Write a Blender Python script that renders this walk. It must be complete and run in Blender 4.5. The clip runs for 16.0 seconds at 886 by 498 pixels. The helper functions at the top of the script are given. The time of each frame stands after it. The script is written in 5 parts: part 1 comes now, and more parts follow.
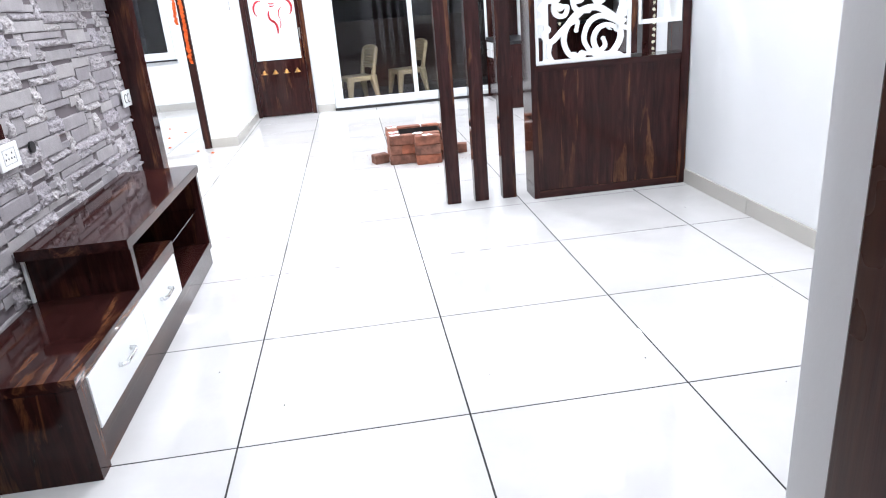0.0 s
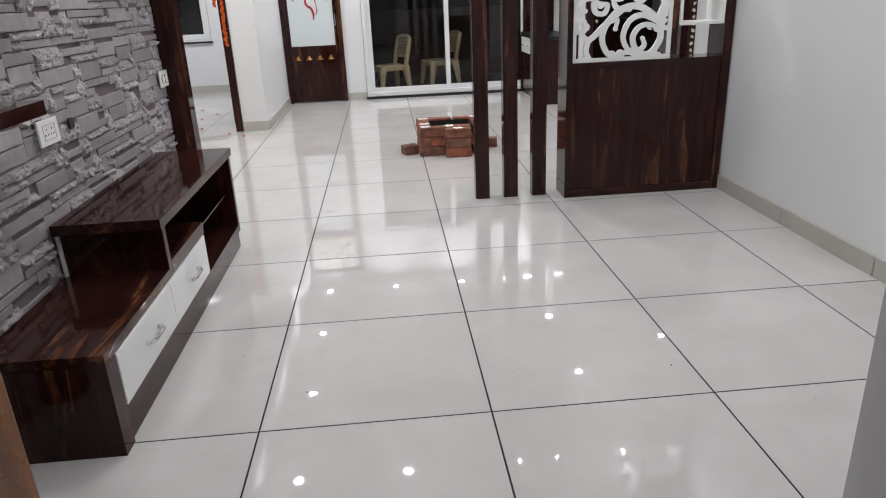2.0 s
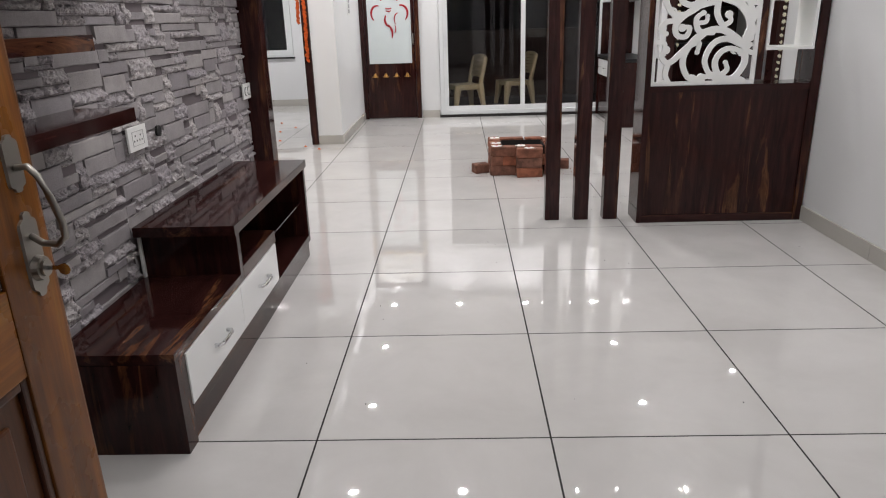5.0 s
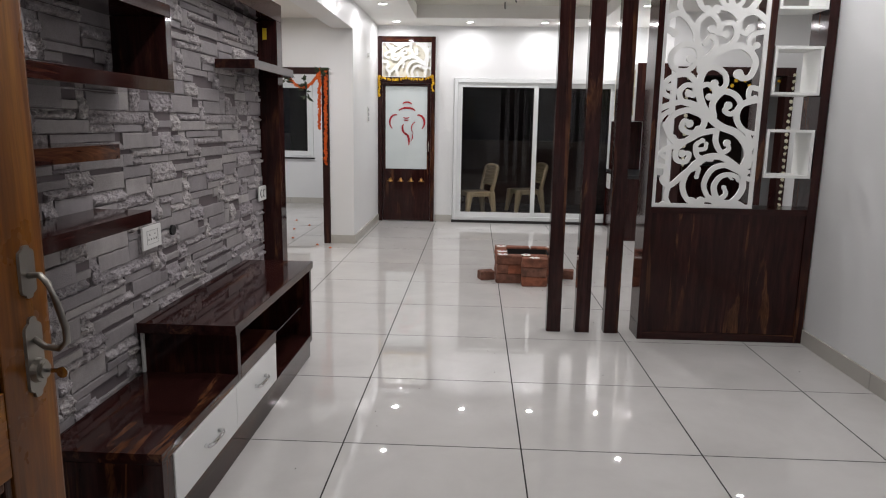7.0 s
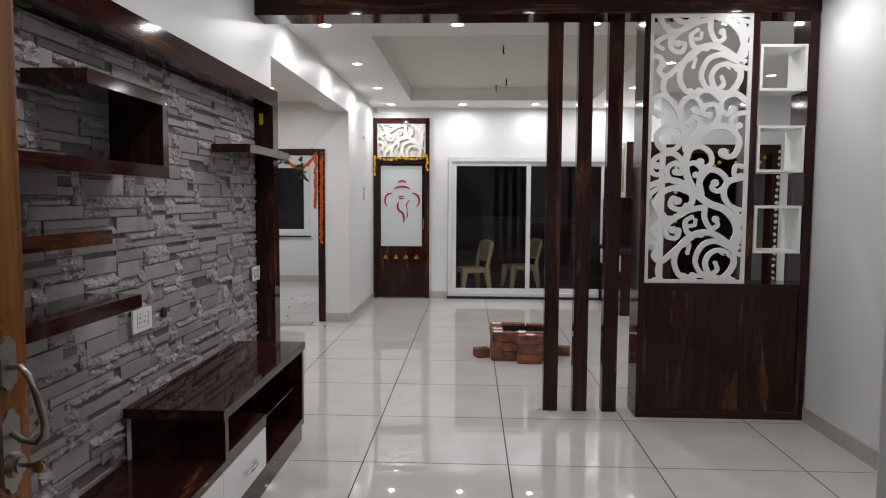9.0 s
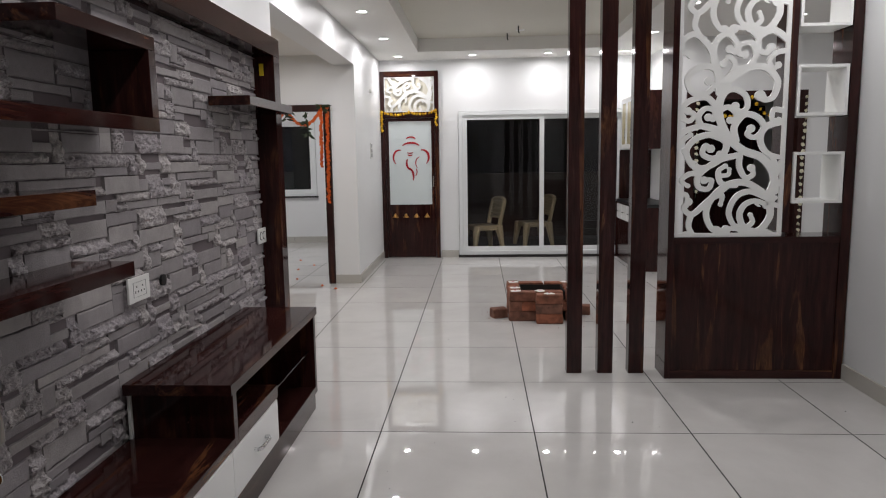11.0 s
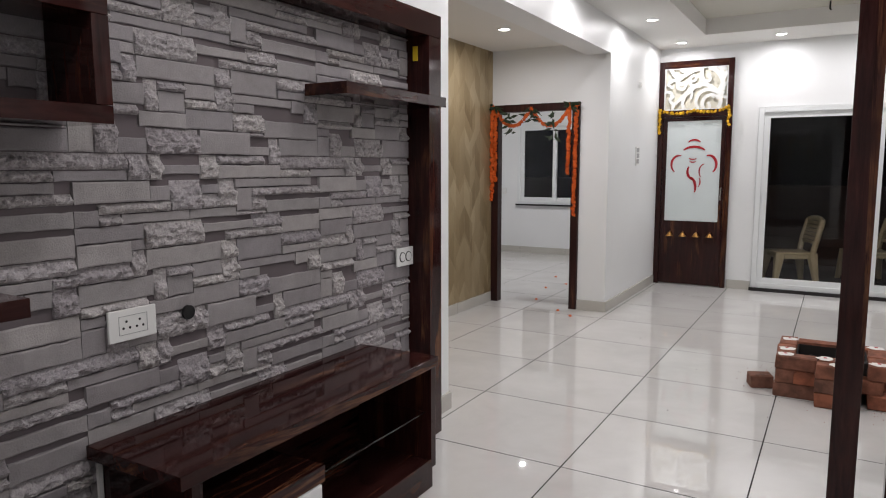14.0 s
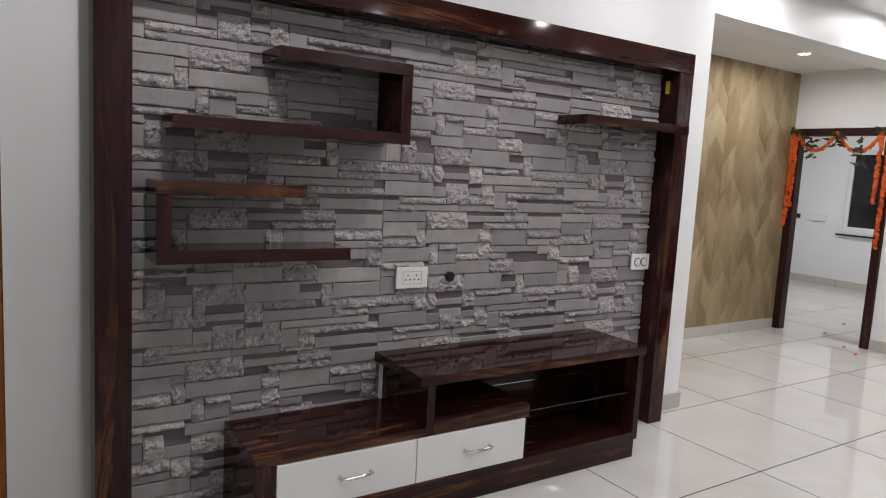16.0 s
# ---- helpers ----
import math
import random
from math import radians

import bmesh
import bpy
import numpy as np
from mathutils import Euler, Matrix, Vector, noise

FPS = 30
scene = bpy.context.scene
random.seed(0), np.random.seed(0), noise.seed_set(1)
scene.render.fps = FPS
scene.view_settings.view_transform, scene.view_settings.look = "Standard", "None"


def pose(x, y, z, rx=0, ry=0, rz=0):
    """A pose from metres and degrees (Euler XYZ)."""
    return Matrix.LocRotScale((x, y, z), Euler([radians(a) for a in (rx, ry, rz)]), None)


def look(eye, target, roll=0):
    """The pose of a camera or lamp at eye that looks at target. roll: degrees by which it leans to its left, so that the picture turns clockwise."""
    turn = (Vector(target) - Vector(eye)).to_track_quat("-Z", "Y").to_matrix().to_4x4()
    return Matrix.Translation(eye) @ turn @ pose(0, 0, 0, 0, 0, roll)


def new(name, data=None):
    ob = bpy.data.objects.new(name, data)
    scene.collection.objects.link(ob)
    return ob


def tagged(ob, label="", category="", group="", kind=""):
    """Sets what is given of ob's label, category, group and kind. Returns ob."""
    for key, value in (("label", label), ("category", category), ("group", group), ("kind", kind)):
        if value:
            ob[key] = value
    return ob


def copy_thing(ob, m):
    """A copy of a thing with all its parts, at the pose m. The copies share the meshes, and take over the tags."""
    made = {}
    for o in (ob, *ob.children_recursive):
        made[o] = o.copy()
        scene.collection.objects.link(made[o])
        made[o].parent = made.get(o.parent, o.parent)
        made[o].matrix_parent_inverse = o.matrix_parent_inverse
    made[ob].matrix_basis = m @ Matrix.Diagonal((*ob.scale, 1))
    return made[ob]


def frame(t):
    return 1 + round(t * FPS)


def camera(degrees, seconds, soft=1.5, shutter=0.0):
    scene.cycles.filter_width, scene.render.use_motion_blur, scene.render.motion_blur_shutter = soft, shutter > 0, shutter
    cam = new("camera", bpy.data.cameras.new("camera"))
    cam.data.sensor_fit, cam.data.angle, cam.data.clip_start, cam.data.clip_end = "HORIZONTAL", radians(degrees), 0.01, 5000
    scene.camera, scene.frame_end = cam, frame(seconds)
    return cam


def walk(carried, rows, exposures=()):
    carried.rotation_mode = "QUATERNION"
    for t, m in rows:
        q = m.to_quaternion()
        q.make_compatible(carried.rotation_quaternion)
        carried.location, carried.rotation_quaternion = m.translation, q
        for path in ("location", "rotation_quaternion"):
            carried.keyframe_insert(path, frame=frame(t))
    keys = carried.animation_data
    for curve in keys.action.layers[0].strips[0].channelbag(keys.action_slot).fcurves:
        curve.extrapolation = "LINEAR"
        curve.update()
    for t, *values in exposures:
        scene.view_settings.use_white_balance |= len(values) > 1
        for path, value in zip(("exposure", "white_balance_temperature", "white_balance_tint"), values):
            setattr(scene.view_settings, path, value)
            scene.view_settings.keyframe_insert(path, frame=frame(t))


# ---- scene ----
cam = camera(66.2, 16.0, soft=1.1)
PATH = [
    (0, (-0.262, -4.415, 1.364), (-0.063, -2.548, 0.677), -4.8),
    (0.5, (-0.262, -4.415, 1.364), (-0.059, -2.553, 0.661), -4.8),
    (1, (-0.276, -4.407, 1.354), (-0.112, -2.525, 0.694), -3.7),
    (1.5, (-0.29, -4.39, 1.351), (-0.156, -2.523, 0.646), -1.7),
    (2, (-0.287, -4.398, 1.37), (-0.154, -2.531, 0.666), -2.6),
    (2.5, (-0.305, -4.384, 1.36), (-0.192, -2.515, 0.656), -2.4),
    (3, (-0.299, -4.38, 1.358), (-0.199, -2.515, 0.644), -2.2),
    (3.5, (-0.306, -4.369, 1.355), (-0.239, -2.506, 0.631), -2.8),
    (6, (-0.248, -4.414, 1.39), (-0.359, -2.483, 0.883), -0.2),
    (6.5, (-0.23, -4.43, 1.413), (-0.338, -2.478, 0.991), 0.3),
    (7, (-0.234, -4.438, 1.426), (-0.323, -2.473, 1.062), 0.9),
    (7.5, (-0.232, -4.448, 1.437), (-0.31, -2.47, 1.152), 0.6),
    (8, (-0.228, -4.447, 1.448), (-0.295, -2.46, 1.236), 0.5),
    (10.3, (-0.194, -4.37, 1.438), (-0.355, -2.381, 1.307), 0.9),
    (10.5, (-0.196, -4.341, 1.424), (-0.38, -2.357, 1.254), 1.4),
    (11, (-0.276, -4.184, 1.419), (-0.383, -2.205, 1.153), -0.9),
    (11.5, (-0.341, -4.029, 1.409), (-0.437, -2.058, 1.082), -2.3),
    (12, (-0.322, -3.799, 1.413), (-0.472, -1.827, 1.117), -3.1),
    (12.5, (-0.271, -3.511, 1.425), (-0.464, -1.54, 1.15), -0.6),
    (13, (-0.214, -3.211, 1.446), (-0.617, -1.259, 1.279), -3.1),
    (13.5, (0.036, -3.066, 1.429), (-0.657, -1.2, 1.235), -0.2),
    (14, (0.263, -2.931, 1.412), (-0.735, -1.215, 1.171), -0.1),
    (14.5, (0.495, -2.846, 1.422), (-0.694, -1.251, 1.225), 1.8),
    (15, (0.762, -2.938, 1.41), (-0.701, -1.596, 1.168), 3.8),
    (15.5, (0.912, -3.099, 1.415), (-0.676, -1.903, 1.203), 3.2),
    (16, (1.065, -3.202, 1.434), (-0.601, -2.121, 1.201), 3.2),
]
walk(cam, [(t, look(eye, target, roll)) for t, eye, target, roll in PATH],
     exposures=[(0.0, 1.45, 5800, 8), (0.3, 0.9, 5800, 8), (0.5, 0.5, 5750, 8), (1.0, 0.4, 5900, 8), (1.5, 0.3, 6200, 9),
                (2.0, 0.15, 6300, 9), (2.5, 0.28, 6500, 10), (3.5, 0.15, 6500, 10), (6.0, 0.1, 6500, 10), (6.5, -0.24, 6500, 10), (7.0, -0.28, 6500, 10), (8.0, -0.45, 6500, 10),
                (10.5, -0.5, 6500, 10), (11.5, -0.4, 6500, 10), (12.5, -0.3, 6500, 10), (14.5, -0.24, 6500, 10), (16.0, -0.02, 6500, 10)])

# ---- light: night outside, recessed lamps indoors ----
world = bpy.data.worlds.new("night")
scene.world = world
world.use_nodes = True
world.node_tree.nodes["Background"].inputs[0].default_value = (0.01, 0.014, 0.025, 1)
world.node_tree.nodes["Background"].inputs[1].default_value = 0.15
CEIL = 2.77
LAMP_COLOUR = (1.0, 0.965, 0.985)
HALL_LAMPS = [(-1.34, y) for y in (0.8, 2.27, 3.72, 5.1)] + [(x, 0.8) for x in (-0.33, 0.69, 1.68)] \
    + [(x, 5.1) for x in (-0.35, 0.65, 1.65)] + [(1.68, 2.27), (1.68, 3.72)]
FRONT_LAMPS = [(-1.05, -0.36, 6.5), (-0.65, -1.5, 7.6), (-0.65, -2.75, 11.5), (0.18, -0.36, 4.0), (1.62, -0.36, 7.0), (1.62, -1.9, 9.5)]
LAMP_POWER = 8.4


def lamp(x, y, z, watts, colour=LAMP_COLOUR, spread=174):
    d = bpy.data.lights.new("lamp_light", "AREA")
    d.shape, d.size, d.energy, d.color, d.spread = "DISK", 0.07, watts, colour, radians(spread)
    o = new("lamp_light", d)
    o.location = (x, y, z)


# ---- materials ----
def mat(name, rough=0.5, metal=0.0, base=(0.8, 0.8, 0.8), ior=1.45):
    m = bpy.data.materials.new(name)
    m.use_nodes = True
    b = m.node_tree.nodes["Principled BSDF"]
    b.inputs["Base Color"].default_value = (*base, 1)
    b.inputs["Roughness"].default_value, b.inputs["Metallic"].default_value, b.inputs["IOR"].default_value = rough, metal, ior
    return m, m.node_tree, b


def coords(nt, scale=(1, 1, 1), kind="Object", rand=0.0):
    tc, mp = nt.nodes.new("ShaderNodeTexCoord"), nt.nodes.new("ShaderNodeMapping")
    mp.inputs["Scale"].default_value = scale
    nt.links.new(tc.outputs[kind], mp.inputs["Vector"])
    if rand:
        info, add = nt.nodes.new("ShaderNodeObjectInfo"), nt.nodes.new("ShaderNodeVectorMath")
        mul = nt.nodes.new("ShaderNodeMath")
        mul.operation, mul.inputs[1].default_value = "MULTIPLY", rand
        nt.links.new(info.outputs["Random"], mul.inputs[0])
        nt.links.new(mp.outputs[0], add.inputs[0])
        nt.links.new(mul.outputs[0], add.inputs[1])
        return add.outputs[0]
    return mp.outputs[0]


def noise_tex(nt, vec, scale, detail=4, rough=0.55, distort=0.0):
    n = nt.nodes.new("ShaderNodeTexNoise")
    n.inputs["Scale"].default_value, n.inputs["Detail"].default_value = scale, detail
    n.inputs["Roughness"].default_value, n.inputs["Distortion"].default_value = rough, distort
    nt.links.new(vec, n.inputs["Vector"])
    return n.outputs["Fac"]


def ramp(nt, fac, *stops):
    r = nt.nodes.new("ShaderNodeValToRGB")
    e = r.color_ramp.elements
    while len(e) < len(stops):
        e.new(0.5)
    for el, (p, c) in zip(e, stops):
        el.position, el.color = p, (*c, 1) if len(c) == 3 else c
    nt.links.new(fac, r.inputs["Fac"])
    return r.outputs["Color"]


def mix(nt, a, b, fac, mode="MIX"):
    m = nt.nodes.new("ShaderNodeMix")
    m.data_type, m.blend_type = "RGBA", mode
    for sock, v in ((m.inputs["Factor"], fac), (m.inputs["A"], a), (m.inputs["B"], b)):
        if hasattr(v, "links"):
            nt.links.new(v, sock)
        else:
            sock.default_value = v if isinstance(v, (int, float)) else (*v, 1)
    return m.outputs["Result"]


def bump(nt, b, height, strength=0.2, distance=0.01):
    n = nt.nodes.new("ShaderNodeBump")
    n.inputs["Strength"].default_value, n.inputs["Distance"].default_value = strength, distance
    nt.links.new(height, n.inputs["Height"])
    nt.links.new(n.outputs[0], b.inputs["Normal"])


def grey(v):
    return (v, v, v)


def paint(name, base, rough=0.55, mottle=0.06, bumps=0.06):
    m, nt, b = mat(name, rough)
    c = coords(nt)
    big = noise_tex(nt, c, 1.3, 5)
    lo, hi = tuple(v * (1 - mottle) for v in base), base
    nt.links.new(ramp(nt, big, (0.3, lo), (0.7, hi)), b.inputs["Base Color"])
    bump(nt, b, noise_tex(nt, c, 140, 3), bumps, 0.003)
    return m


def laminate(name, axis, gloss=0.06, streak=0.8):
    """Dark ebony laminate with rust-coloured streaks along the given axis."""
    m, nt, b = mat(name, gloss, ior=1.33)
    s = [10.0, 10.0, 10.0]
    s["XYZ".index(axis)] = 0.95
    c = coords(nt, s, rand=13.0)
    wide, fine, patch = noise_tex(nt, c, 1.0, 7, 0.62, 0.9), noise_tex(nt, c, 3.0, 5, 0.65, 0.6), noise_tex(nt, coords(nt), 2.6, 3)
    base = ramp(nt, fine, (0.3, (0.013, 0.0042, 0.0040)), (0.55, (0.030, 0.0092, 0.0082)), (0.8, (0.056, 0.0180, 0.0145)))
    rust = ramp(nt, wide, (0.565, (0, 0, 0)), (0.61, grey(0.75 * streak)), (0.645, grey(0.25 * streak)), (0.70, grey(1.0 * streak)))
    gate = ramp(nt, patch, (0.41, grey(0.18)), (0.57, grey(1.0)))
    rust = mix(nt, rust, gate, 1.0, "MULTIPLY")
    tint = ramp(nt, fine, (0.3, (0.095, 0.032, 0.014)), (0.7, (0.25, 0.105, 0.042)))
    col = mix(nt, base, tint, rust)
    nt.links.new(col, b.inputs["Base Color"])
    nt.links.new(ramp(nt, noise_tex(nt, coords(nt), 2.5, 3), (0.3, grey(gloss * 0.8)), (0.8, grey(gloss * 1.8))), b.inputs["Roughness"])
    return m


def teak(name, axis, tone=1.0):
    m, nt, b = mat(name, 0.3, ior=1.36)
    s = [11.0, 11.0, 11.0]
    s["XYZ".index(axis)] = 0.75
    c = coords(nt, s, rand=7.0)
    broad, fine = noise_tex(nt, c, 0.8, 5, 0.6, 1.4), noise_tex(nt, c, 5, 5, 0.65, 0.4)
    a = ramp(nt, broad, (0.28, (0.052 * tone, 0.016 * tone, 0.0050)), (0.5, (0.130 * tone, 0.044 * tone, 0.011)),
             (0.62, (0.185 * tone, 0.072 * tone, 0.015)), (0.75, (0.085 * tone, 0.028 * tone, 0.010)))
    col = mix(nt, a, ramp(nt, fine, (0.35, grey(0.55)), (0.65, grey(1.1))), 0.75, "MULTIPLY")
    specks = ramp(nt, noise_tex(nt, coords(nt), 38, 2), (0.79, (0, 0, 0)), (0.81, grey(0.35)))
    nt.links.new(mix(nt, col, (0.33, 0.24, 0.17), specks), b.inputs["Base Color"])
    nt.links.new(ramp(nt, noise_tex(nt, coords(nt), 6, 4), (0.3, grey(0.22)), (0.75, grey(0.42))), b.inputs["Roughness"])
    bump(nt, b, fine, 0.08, 0.004)
    return m


M_WALL = paint("wall_paint", (0.80, 0.81, 0.81), 0.42, 0.04)
M_CEIL = paint("ceiling_paint", (0.78, 0.77, 0.74), 0.6, 0.03)
# Tray panel: darker and warmer than the ceiling round it.
M_TRAY = paint("tray_beige", (0.62, 0.60, 0.53), 0.6, 0.04)
M_SKIRT = paint("skirting_tile", (0.53, 0.51, 0.465), 0.22, 0.10, 0.02)
M_WHITE = paint("white_lacquer", (0.80, 0.81, 0.79), 0.28, 0.03, 0.02)
M_DRAWER = paint("white_gloss_laminate", (0.80, 0.81, 0.80), 0.10, 0.02, 0.01)
M_UPVC = paint("white_frame_plastic", (0.76, 0.78, 0.78), 0.3, 0.03, 0.01)
M_SWITCH = paint("switch_plastic", (0.78, 0.78, 0.76), 0.3, 0.02, 0.0)
M_ROCKER = paint("grey_rocker", (0.34, 0.34, 0.34), 0.35, 0.02, 0.0)
M_BLACK = paint("black_plastic", (0.01, 0.01, 0.011), 0.4, 0.2, 0.0)
M_GROUT = paint("dark_grout", (0.022, 0.020, 0.019), 0.8, 0.2)
M_DARK_FRAME = laminate("dark_door_frame", "Z", 0.32, 0.3)
M_LAM_X, M_LAM_Y, M_LAM_Z = laminate("ebony_laminate_x", "X"), laminate("ebony_laminate_y", "Y"), laminate("ebony_laminate_z", "Z")
# One teak, three tones: stiles and rails lifted as if lit, panels and mouldings darker.
M_TEAK_Z, M_TEAK_H = teak("teak_upright_lit", "Z", 1.6), teak("teak_rail_lit", "Y", 1.6)
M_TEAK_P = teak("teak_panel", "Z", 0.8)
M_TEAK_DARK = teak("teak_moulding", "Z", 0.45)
M_EDGE = teak("frame_wood", "Z", 0.35)
M_MAROON = laminate("maroon_cabinet", "Z", 0.15, 0.2)


def floor_tile():
    m, nt, b = mat("polished_vitrified_tile", 0.05, ior=1.52)
    c = coords(nt, (1, 1, 1), rand=31.0)
    n = noise_tex(nt, c, 2.2, 6, 0.6, 0.4)
    base = ramp(nt, n, (0.3, (0.545, 0.535, 0.515)), (0.7, (0.625, 0.615, 0.595)))
    dots = ramp(nt, noise_tex(nt, c, 55, 2), (0.80, (0, 0, 0)), (0.83, grey(0.10)))
    nt.links.new(mix(nt, base, (0.36, 0.34, 0.31), dots), b.inputs["Base Color"])
    nt.links.new(ramp(nt, noise_tex(nt, c, 3.5, 4), (0.3, grey(0.008)), (0.75, grey(0.020))), b.inputs["Roughness"])
    return m


def stone(name, rough_face):
    m, nt, b = mat(name, 0.9 if rough_face else 0.7, ior=1.3)
    c = coords(nt, (1, 1, 1), rand=17.0)
    info = nt.nodes.new("ShaderNodeObjectInfo")
    isl = nt.nodes.new("ShaderNodeNewGeometry")
    pick = nt.nodes.new("ShaderNodeMath")
    pick.operation, pick.use_clamp = "FRACT", False
    add = nt.nodes.new("ShaderNodeMath")
    nt.links.new(info.outputs["Random"], add.inputs[0])
    nt.links.new(isl.outputs["Random Per Island"], add.inputs[1])
    nt.links.new(add.outputs[0], pick.inputs[0])
    tone = ramp(nt, pick.outputs[0], (0.0, (0.262, 0.240, 0.250)), (0.3, (0.345, 0.322, 0.322)), (0.5, (0.285, 0.264, 0.276)), (0.75, (0.325, 0.305, 0.306)), (1.0, (0.385, 0.360, 0.354)))
    n = noise_tex(nt, c, 85 if rough_face else 11, 9, 0.72)
    shade = ramp(nt, n, (0.34, grey(1.0 if rough_face else 0.85)), (0.66, grey(1.75 if rough_face else 1.08)))
    grain = ramp(nt, noise_tex(nt, c, 420, 2), (0.3, grey(0.84)), (0.7, grey(1.06)))
    nt.links.new(mix(nt, mix(nt, tone, shade, 1.0, "MULTIPLY"), grain, 0.8, "MULTIPLY"), b.inputs["Base Color"])
    ridged = noise_tex(nt, coords(nt, (1, 0.8, 1.25), rand=9.0), 46, 8, 0.6, 0.1)
    bump(nt, b, ridged if rough_face else noise_tex(nt, c, 190, 6), 1.0 if rough_face else 0.4, 0.022 if rough_face else 0.006)
    return m


def gold_paper():
    """Gold wallpaper: columns of slanted leaves, each half leaf in its own tone and relief."""
    m, nt, b = mat("gold_wallpaper", 0.4, 0.3)
    sep = nt.nodes.new("ShaderNodeSeparateXYZ")
    nt.links.new(coords(nt), sep.inputs[0])

    def op(kind, a, b2=0.0, c=0.0):
        n = nt.nodes.new("ShaderNodeMath")
        n.operation = kind
        for k, v in enumerate((a, b2, c)):
            if hasattr(v, "links"):
                nt.links.new(v, n.inputs[k])
            else:
                n.inputs[k].default_value = v
        return n.outputs[0]

    def cells(width, tall, slant, shift):
        u = op("MULTIPLY_ADD", sep.outputs["Y"], 1.0 / width, shift)
        col, part_u = op("FLOOR", u), op("SUBTRACT", op("FRACT", u), 0.5)
        off = nt.nodes.new("ShaderNodeTexWhiteNoise")
        off.noise_dimensions = "1D"
        nt.links.new(col, off.inputs["W"])
        v = op("MULTIPLY_ADD", sep.outputs["Z"], 1.0 / tall, op("MULTIPLY_ADD", op("ABSOLUTE", part_u), -slant, op("MULTIPLY", off.outputs["Value"], 3.0)))
        key = nt.nodes.new("ShaderNodeCombineXYZ")
        nt.links.new(col, key.inputs[0]), nt.links.new(op("FLOOR", v), key.inputs[1]), nt.links.new(op("GREATER_THAN", part_u, 0.0), key.inputs[2])
        wn = nt.nodes.new("ShaderNodeTexWhiteNoise")
        nt.links.new(key.outputs[0], wn.inputs["Vector"])
        return op("MULTIPLY_ADD", op("FRACT", v), 0.18, wn.outputs["Value"])
    tone = op("MULTIPLY_ADD", cells(0.21, 0.25, 1.15, 0.3), 0.5, op("MULTIPLY", cells(0.33, 0.30, -1.3, 0.8), 0.5))
    base = ramp(nt, tone, (0.15, (0.25, 0.180, 0.092)), (0.55, (0.34, 0.255, 0.140)), (1.0, (0.46, 0.365, 0.225)))
    lines = noise_tex(nt, coords(nt, (30, 30, 6)), 2.0, 4)
    nt.links.new(mix(nt, base, ramp(nt, lines, (0.3, grey(0.9)), (0.7, grey(1.06))), 0.7, "MULTIPLY"), b.inputs["Base Color"])
    bump(nt, b, tone, 0.8, 0.008)
    return m


def brick_clay():
    m, nt, b = mat("clay_brick", 0.88)
    c = coords(nt, (1, 1, 1), rand=23.0)
    info = nt.nodes.new("ShaderNodeObjectInfo")
    tone = ramp(nt, info.outputs["Random"], (0.0, (0.235, 0.088, 0.052)), (0.5, (0.31, 0.104, 0.055)), (1.0, (0.20, 0.094, 0.064)))
    dirt = ramp(nt, noise_tex(nt, c, 14, 6), (0.35, grey(0.45)), (0.65, grey(1.15)))
    nt.links.new(mix(nt, tone, dirt, 0.9, "MULTIPLY"), b.inputs["Base Color"])
    bump(nt, b, noise_tex(nt, c, 90, 6, 0.7), 0.35, 0.006)
    return m


def glass(name, tint=(1, 1, 1), rough=0.0):
    m, nt, b = mat(name, rough, base=tint)
    b.inputs["Transmission Weight"].default_value = 1.0
    b.inputs["IOR"].default_value = 1.5
    return m


def glow(name, colour, strength):
    m, nt, b = mat(name, 0.5, base=(0.8, 0.8, 0.8))
    b.inputs["Emission Color"].default_value, b.inputs["Emission Strength"].default_value = (*colour, 1), strength
    return m


M_TILE, M_STONE, M_STONE_R, M_GOLD, M_BRICK = floor_tile(), stone("smooth_stone", False), stone("split_stone", True), gold_paper(), brick_clay()
M_GLASS = glass("clear_glass")
M_PANE = glass("coated_window_glass", (0.8, 0.78, 0.80))
M_PANE.node_tree.nodes["Principled BSDF"].inputs["IOR"].default_value = 1.34
M_FROST = paint("frosted_glass", (0.66, 0.72, 0.72), 0.35, 0.03, 0.02)
M_GLOW = glow("lamp_diffuser", (1, 0.97, 0.93), 22.0)
M_CHROME = mat("chrome", 0.12, 1.0, (0.75, 0.76, 0.77))[0]
M_NICKEL = mat("brushed_nickel", 0.36, 1.0, (0.34, 0.32, 0.29))[0]
M_BRASS = mat("brass", 0.35, 1.0, (0.42, 0.22, 0.07))[0]
M_RED = paint("red_paint", (0.42, 0.015, 0.025), 0.3, 0.1, 0.0)
M_ORANGE = paint("orange_marigold", (0.75, 0.13, 0.012), 0.7, 0.35, 0.3)
M_YELLOW = paint("yellow_marigold", (0.78, 0.46, 0.012), 0.7, 0.3, 0.3)
M_WHITE_FLOWER = paint("white_flower", (0.75, 0.72, 0.55), 0.7, 0.2, 0.2)
M_LEAF = paint("mango_leaf", (0.020, 0.034, 0.012), 0.45, 0.4, 0.1)
M_PLASTIC = paint("cream_chair_plastic", (0.38, 0.32, 0.19), 0.35, 0.06, 0.0)
M_POWDER = paint("white_rangoli_powder", (0.80, 0.78, 0.74), 0.9, 0.1, 0.3)
M_ASH = paint("grey_ash", (0.030, 0.024, 0.022), 0.95, 0.5, 0.8)
# Dark tone puts the shadow of joints and recesses into the colour.
M_RECESS = paint("recess_shade", (0.165, 0.138, 0.146), 0.9, 0.3)
